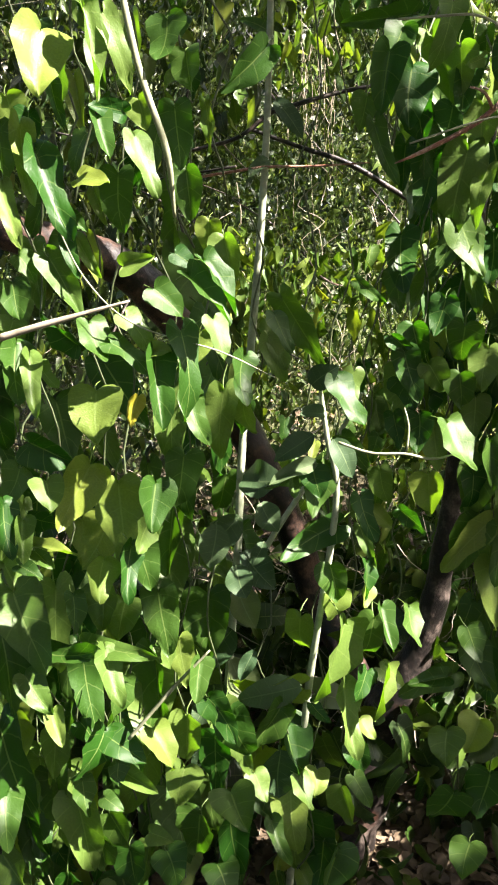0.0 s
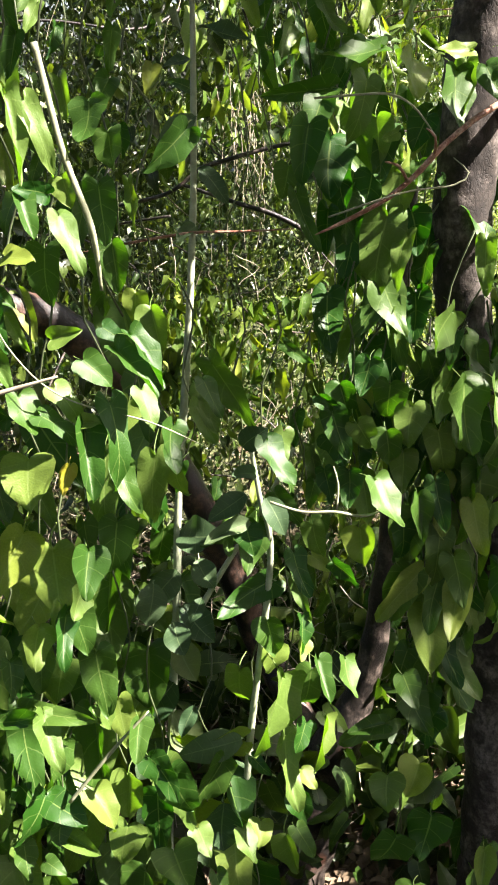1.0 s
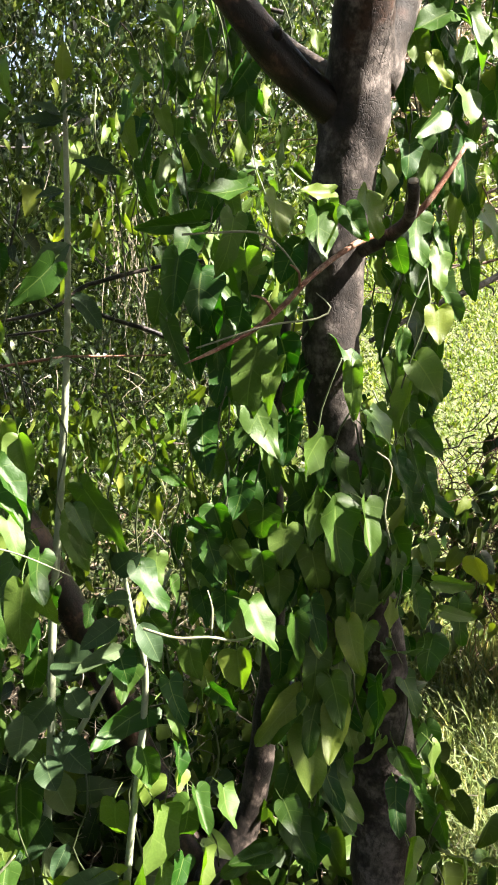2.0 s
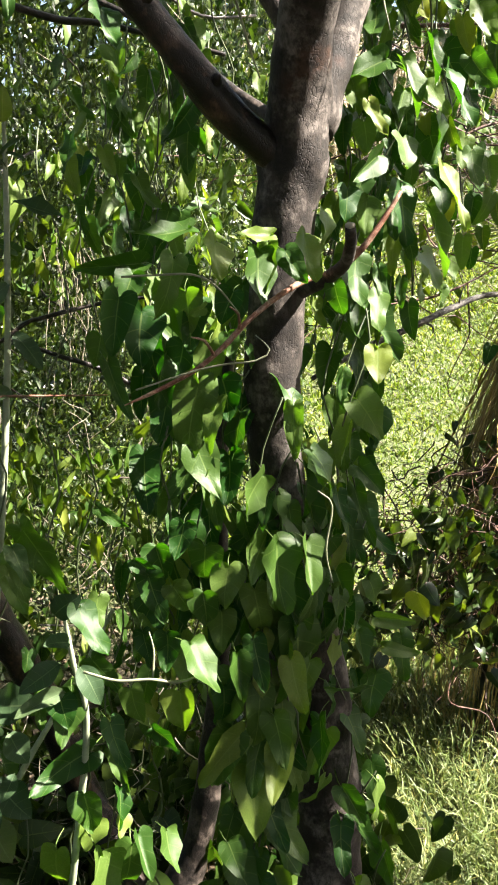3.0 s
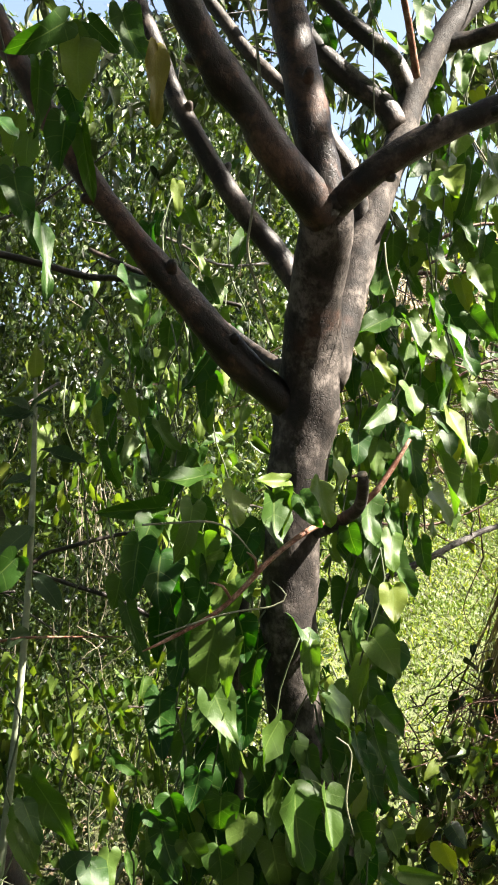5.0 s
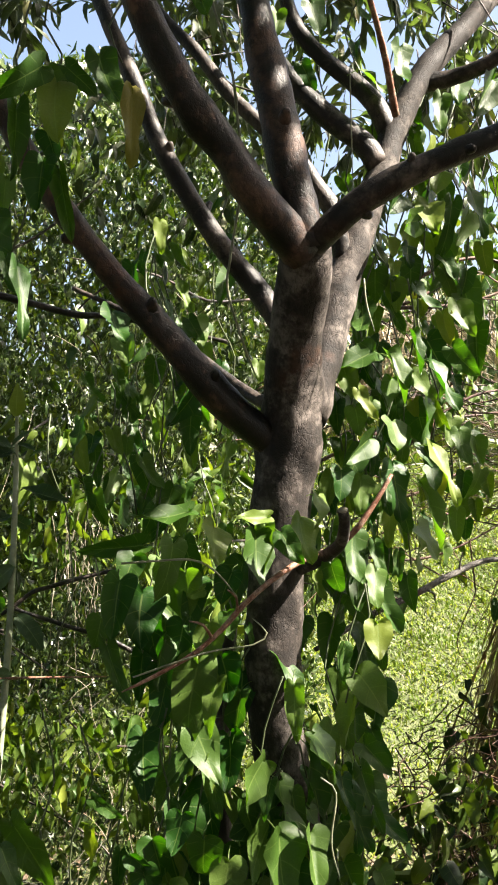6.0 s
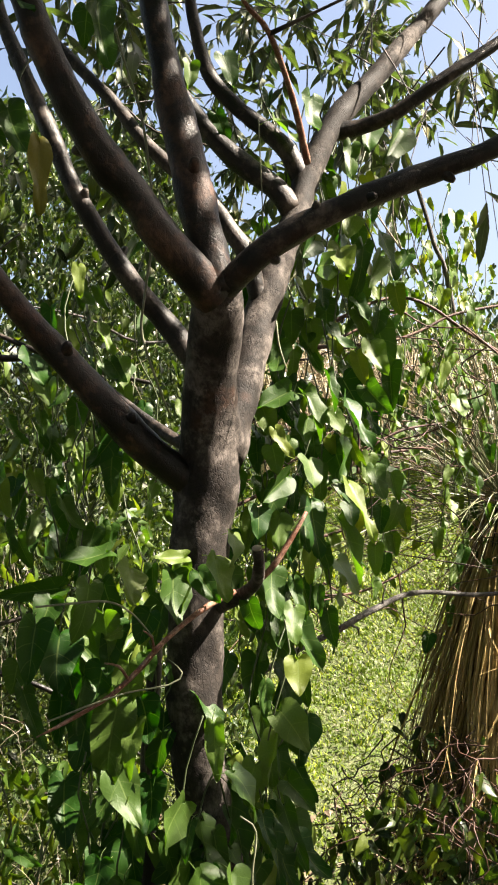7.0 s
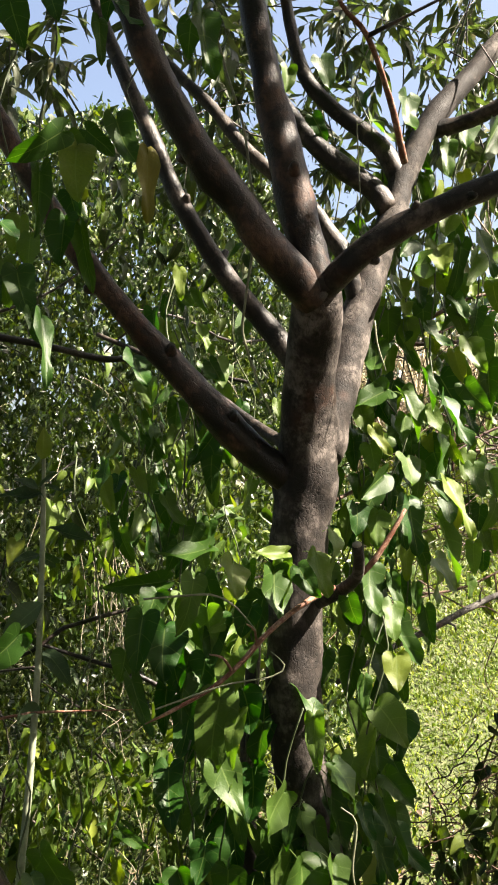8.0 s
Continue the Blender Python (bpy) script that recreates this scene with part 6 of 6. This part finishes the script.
q = np.concatenate([scatter(8000, (-1.0, 0.6, 0), (2.5, 4.0, 1)), scatter(6000, (-0.5, 1.2, 0), (0.9, 2.2, 1))])
q[:, 2] = [height(a, b) + random.uniform(0.0, 0.02) for a, b in q[:, :2]]
leaf_mass("leaf_litter", OVAL_S, q, np.random.normal(0, 1, q.shape) * (1, 1, 0.2), np.random.normal(0, 0.35, q.shape) + (0, 0, 1), np.random.uniform(0.018, 0.05, len(q)), LITTER, label="dry brown fallen leaves on the ground", category="leaf litter")

# ---- dry skirt of straw blades ----
def ribbon(pts, width, flat):
    """A narrow folded blade through the points, as vertices and quads."""
    line, _ = smooth_line(pts, [0] * len(pts), 0.07)
    verts, faces = [], []
    for i, c in enumerate(line):
        d = (line[min(i + 1, len(line) - 1)] - line[max(i - 1, 0)]).normalized()
        side = d.cross(flat).normalized()
        w = width * (1 - 0.75 * (i / (len(line) - 1)) ** 3)
        verts += [c - side * w, c + d.cross(side) * w * 0.5, c + side * w]
        if i:
            a = 3 * i
            faces += [(a - 3, a - 2, a + 1, a), (a - 2, a - 1, a + 2, a + 1)]
    return verts, faces


def grass_tree(cx, cy, top, n, seed):
    """A stem hidden in a cone of hanging dead blades, with a tuft of thin arching leaves on top."""
    rng = random.Random(seed)
    thing = tagged(new("grass_tree"), "grass tree with a long cone of hanging straw-coloured dead blades", "grass tree")
    limb("trunk", [(cx, cy, -0.1), (cx, cy, top * 0.5), (cx, cy, top + 0.02)], [0.24, 0.17, 0.07], BARK_DARK, thing, segs=16)
    V, Fc = [], []
    for k in range(n):
        a = rng.uniform(0, 2 * math.pi)
        stray = rng.random() < 0.12
        r0, r1 = rng.uniform(0.03, 0.1), 0.2 + 0.2 * rng.random() ** 0.6
        if stray:
            r1 += rng.uniform(0.0, 0.12)
        z0 = top + rng.uniform(-0.35, 0.06)
        z1 = max(0.12, z0 - rng.uniform(0.35, 1.55))
        c, s = math.cos(a), math.sin(a)
        bend, kick = rng.gauss(0, 0.07 if stray else 0.025), rng.gauss(0, 0.04 if stray else 0.015)
        drop = min(1.0, (z0 - z1) / 1.1)
        r1 = r0 + (r1 - r0) * (0.35 + 0.65 * drop)
        q1 = Vector((cx + c * (r0 * 0.4 + r1 * 0.6) - s * bend, cy + s * (r0 * 0.4 + r1 * 0.6) + c * bend, z0 * 0.55 + z1 * 0.45))
        q2 = Vector((cx + c * r1 * 0.92 - s * (bend + kick), cy + s * r1 * 0.92 + c * (bend + kick), z1 * 0.75 + z0 * 0.25))
        q3 = Vector((cx + c * r1 - s * (bend * 2 + kick * 3), cy + s * r1 + c * (bend * 2 + kick), z1 + (rng.uniform(0, 0.12) if stray else 0)))
        v, f = ribbon([(cx + c * r0, cy + s * r0, z0), q1, q2, q3], rng.choice((0.001, 0.0015, 0.002, 0.003, 0.004)), Vector((c + rng.gauss(0, 0.5), s + rng.gauss(0, 0.5), 0.2)))
        off = len(V)
        V += [tuple(p) for p in v]
        Fc += [tuple(i + off for i in q) for q in f]
    part("skirt", mesh_of("skirt", V, Fc), STRAW, thing, "hanging dry straw-coloured blades")
    V, Fc = [], []
    for k in range(620):
        a, rise, far = rng.uniform(0, 2 * math.pi), rng.uniform(-0.25, 1.3), rng.uniform(0.4, 0.8)
        out = Vector((math.cos(a) * math.cos(rise), math.sin(a) * math.cos(rise), math.sin(rise)))
        foot = Vector((cx, cy, top)) + out * 0.03
        sag = Vector((rng.gauss(0, 0.04), rng.gauss(0, 0.04), -rng.uniform(0.05, 0.3))) * far
        v, f = ribbon([foot, foot + out * far * 0.5 + sag * 0.2, foot + out * far + sag], rng.uniform(0.0009, 0.002), Vector((rng.gauss(0, 1), rng.gauss(0, 1), 1)))
        off = len(V)
        V += [tuple(p) for p in v]
        Fc += [tuple(i + off for i in q) for q in f]
    part("leaf_tuft", mesh_of("leaf_tuft", V, Fc), TUFT, thing, "thin arching grey-green leaves")
    return thing


grass_tree(1.57, 2.4, 1.72, 1700, 5)
q = clumps(110, (0.85, 1.95, 0.3), (1.4, 2.4, 1.1), (0.05, 0.05, 0.08), 10)
q = q[[0.58 < a[2] < 1.2 - 0.8 * (1.3 - a[0]) for a in q]]
way, face = hanging(len(q), 0.5)
leaf_mass("low_vine_leaves", HEART_S + ARROW_S, q, way, face, np.random.uniform(0.03, 0.07, len(q)), HEDGE, label="dark tangle of vine leaves beside the dry skirt", category="foliage")
tangle("dead_stems", 420, (1.0, 2.05, 0.55), (1.45, 2.5, 1.15), TWIG_BROWN, "brown dead stems tangled beside the dry skirt", lean=1.2, length=(0.08, 0.35), radius=(0.0008, 0.0025), test=lambda p: p.z < 1.25 - 0.9 * (1.35 - p.x))

# ---- thicket behind the lawn ----
rng = random.Random(77)
lines = []
for k in range(900):
    p = Vector((rng.uniform(1.5, 5.5), rng.uniform(7.2, 9.0), rng.uniform(2.1, 3.3)))
    d = Vector((rng.gauss(0, 0.6), rng.gauss(0, 0.4), rng.gauss(0.1, 0.5))).normalized() * rng.uniform(0.3, 1.0)
    r = rng.uniform(0.0015, 0.004)
    lines.append(([p, p + d * 0.5 + Vector((0, 0, rng.gauss(0, 0.06))), p + d], [r, r * 0.8, r * 0.4]))
tagged(strands("dry_brushwood", lines, DRY, 3, 0.2), "pale dry brushwood tangled behind the lawn", "brushwood", kind="stuff")
V, Fc = [], []
for k in range(90):
    foot = Vector((rng.uniform(1.8, 5.8), rng.uniform(7.1, 8.8), 0))
    foot.z = height(foot.x, foot.y) + rng.uniform(0, 0.45)
    for n in range(34):
        a, far, up = rng.uniform(0, 6.28), rng.uniform(0.15, 0.6), rng.uniform(0.25, 0.75)
        way = Vector((math.cos(a), math.sin(a), 0))
        v, f = ribbon([foot, foot + way * far * 0.4 + Vector((0, 0, up)), foot + way * far + Vector((0, 0, up * rng.uniform(0.2, 0.9)))], rng.uniform(0.003, 0.008), way + Vector((rng.gauss(0, 0.4), rng.gauss(0, 0.4), 0.3)))
        off = len(V)
        V += [tuple(p) for p in v]
        Fc += [tuple(i + off for i in q) for q in f]
tagged(part("dead_grass", mesh_of("dead_grass", V, Fc), DEAD_GRASS), "tussocks of pale arching dead grass behind the lawn", "grass", kind="stuff")
q = np.concatenate([clumps(45, (1.2, 6.4, 1.9), (5.4, 7.4, 2.7), (0.16, 0.14, 0.12), 12), clumps(200, (1.2, 8.6, 2.7), (6.5, 9.6, 3.7), (0.2, 0.18, 0.18), 20)])
way, face = hanging(len(q), 0.7)
leaf_mass("thicket_leaves", HEART_S + ARROW_S, q, way, face, np.random.uniform(0.06, 0.12, len(q)), HEDGE, label="bright green leaves scattered through the brushwood", category="foliage")
q = clumps(430, (0.6, 9.4, 2.0), (7.5, 11.0, 4.3), (0.2, 0.2, 0.2), 22)
way, face = hanging(len(q), 0.7)
leaf_mass("thicket_leaves", HEART_S + OVAL_S, q, way, face, np.random.uniform(0.06, 0.13, len(q)), HEDGE, label="green leafy bushes closing the lawn behind", category="foliage")
for pts, r in (([(0.75, 2.5, 1.72), (1.1, 2.6, 1.86), (1.5, 2.7, 1.93), (1.9, 2.8, 2.12)], 0.006), ([(0.8, 2.4, 1.6), (1.1, 2.5, 1.66), (1.45, 2.6, 1.8), (1.8, 2.6, 1.84)], 0.005), ([(0.85, 2.3, 1.78), (1.15, 2.4, 1.98), (1.35, 2.45, 1.96), (1.6, 2.5, 1.8)], 0.005), ([(0.7, 2.2, 1.52), (1.0, 2.2, 1.5), (1.3, 2.25, 1.62)], 0.004),
               ([(0.9, 2.22, 2.17), (0.989, 2.2, 2.221), (1.072, 2.2, 2.261), (1.156, 2.2, 2.273), (1.232, 2.2, 2.25), (1.317, 2.2, 2.198), (1.422, 2.2, 2.142), (1.6, 2.2, 2.05)], 0.0065),
               ([(0.9, 2.2, 2.13), (1.033, 2.2, 2.142), (1.103, 2.2, 2.153), (1.197, 2.2, 2.188), (1.283, 2.2, 2.232), (1.407, 2.2, 2.263), (1.6, 2.2, 2.3)], 0.006),
               ([(0.95, 2.25, 2.15), (1.029, 2.25, 2.19), (1.101, 2.25, 2.225), (1.204, 2.25, 2.251)], 0.0045),
               ([(0.9, 2.12, 1.76), (0.961, 2.1, 1.829), (1.016, 2.1, 1.873), (1.095, 2.1, 1.911), (1.2, 2.1, 1.93)], 0.005),
               ([(0.97, 2.1, 1.8), (0.977, 2.1, 1.916), (0.986, 2.1, 1.975), (0.999, 2.1, 2.049)], 0.004)):
    twig("brown_branch", "thin reddish-brown bare branch crossing the brushwood", [(pts, [r, r * 0.9] + [r * 0.7] * (len(pts) - 3) + [r * 0.4])], TWIG_BROWN, "branch")
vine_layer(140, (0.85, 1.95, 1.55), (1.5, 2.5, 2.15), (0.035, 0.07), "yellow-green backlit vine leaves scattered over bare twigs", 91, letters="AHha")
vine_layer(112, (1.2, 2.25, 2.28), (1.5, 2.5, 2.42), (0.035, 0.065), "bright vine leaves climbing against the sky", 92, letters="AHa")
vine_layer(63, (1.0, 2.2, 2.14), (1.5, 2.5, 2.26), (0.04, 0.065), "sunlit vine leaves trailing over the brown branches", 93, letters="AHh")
vine_layer(42, (0.95, 2.0, 1.8), (1.4, 2.3, 2.0), (0.045, 0.075), "green vine leaves hanging before the dry brushwood", 94, letters="ahA")
twig("dead_branch", "slanting pale grey dead branch rising against the sky", [([(1.19, 2.3, 2.75), (1.239, 2.3, 2.618), (1.269, 2.3, 2.528), (1.29, 2.3, 2.454), (1.32, 2.3, 2.389), (1.36, 2.32, 2.25)], [0.005, 0.006, 0.006, 0.0065, 0.007, 0.007])], TWIG_GREY, "branch")
twig("dry_twig", "bunch of thin dry twigs leaning against the sky", [
    ([(1.05, 2.3, 2.63), (1.097, 2.3, 2.556), (1.161, 2.3, 2.47), (1.204, 2.3, 2.415), (1.239, 2.3, 2.367)], [0.0015, 0.002, 0.0025, 0.003, 0.003]),
    ([(1.12, 2.32, 2.56), (1.17, 2.32, 2.46), (1.22, 2.32, 2.36)], [0.001, 0.002, 0.0025]),
    ([(1.16, 2.28, 2.62), (1.158, 2.28, 2.5), (1.2, 2.28, 2.38)], [0.001, 0.0016, 0.002])], DRY, "twig")
tangle("brown_twigs", 150, (0.8, 1.9, 1.5), (1.6, 2.8, 2.2), TWIG_BROWN, "thin brown bare twigs tangled over the lawn's edge", lean=2.2, length=(0.15, 0.6), radius=(0.0008, 0.0026))
tangle("pale_twigs", 90, (0.85, 2.2, 1.5), (1.7, 3.0, 2.2), DRY, "thin pale dry stems tangled with the brown twigs", lean=2.0, length=(0.15, 0.5), radius=(0.0006, 0.0016))
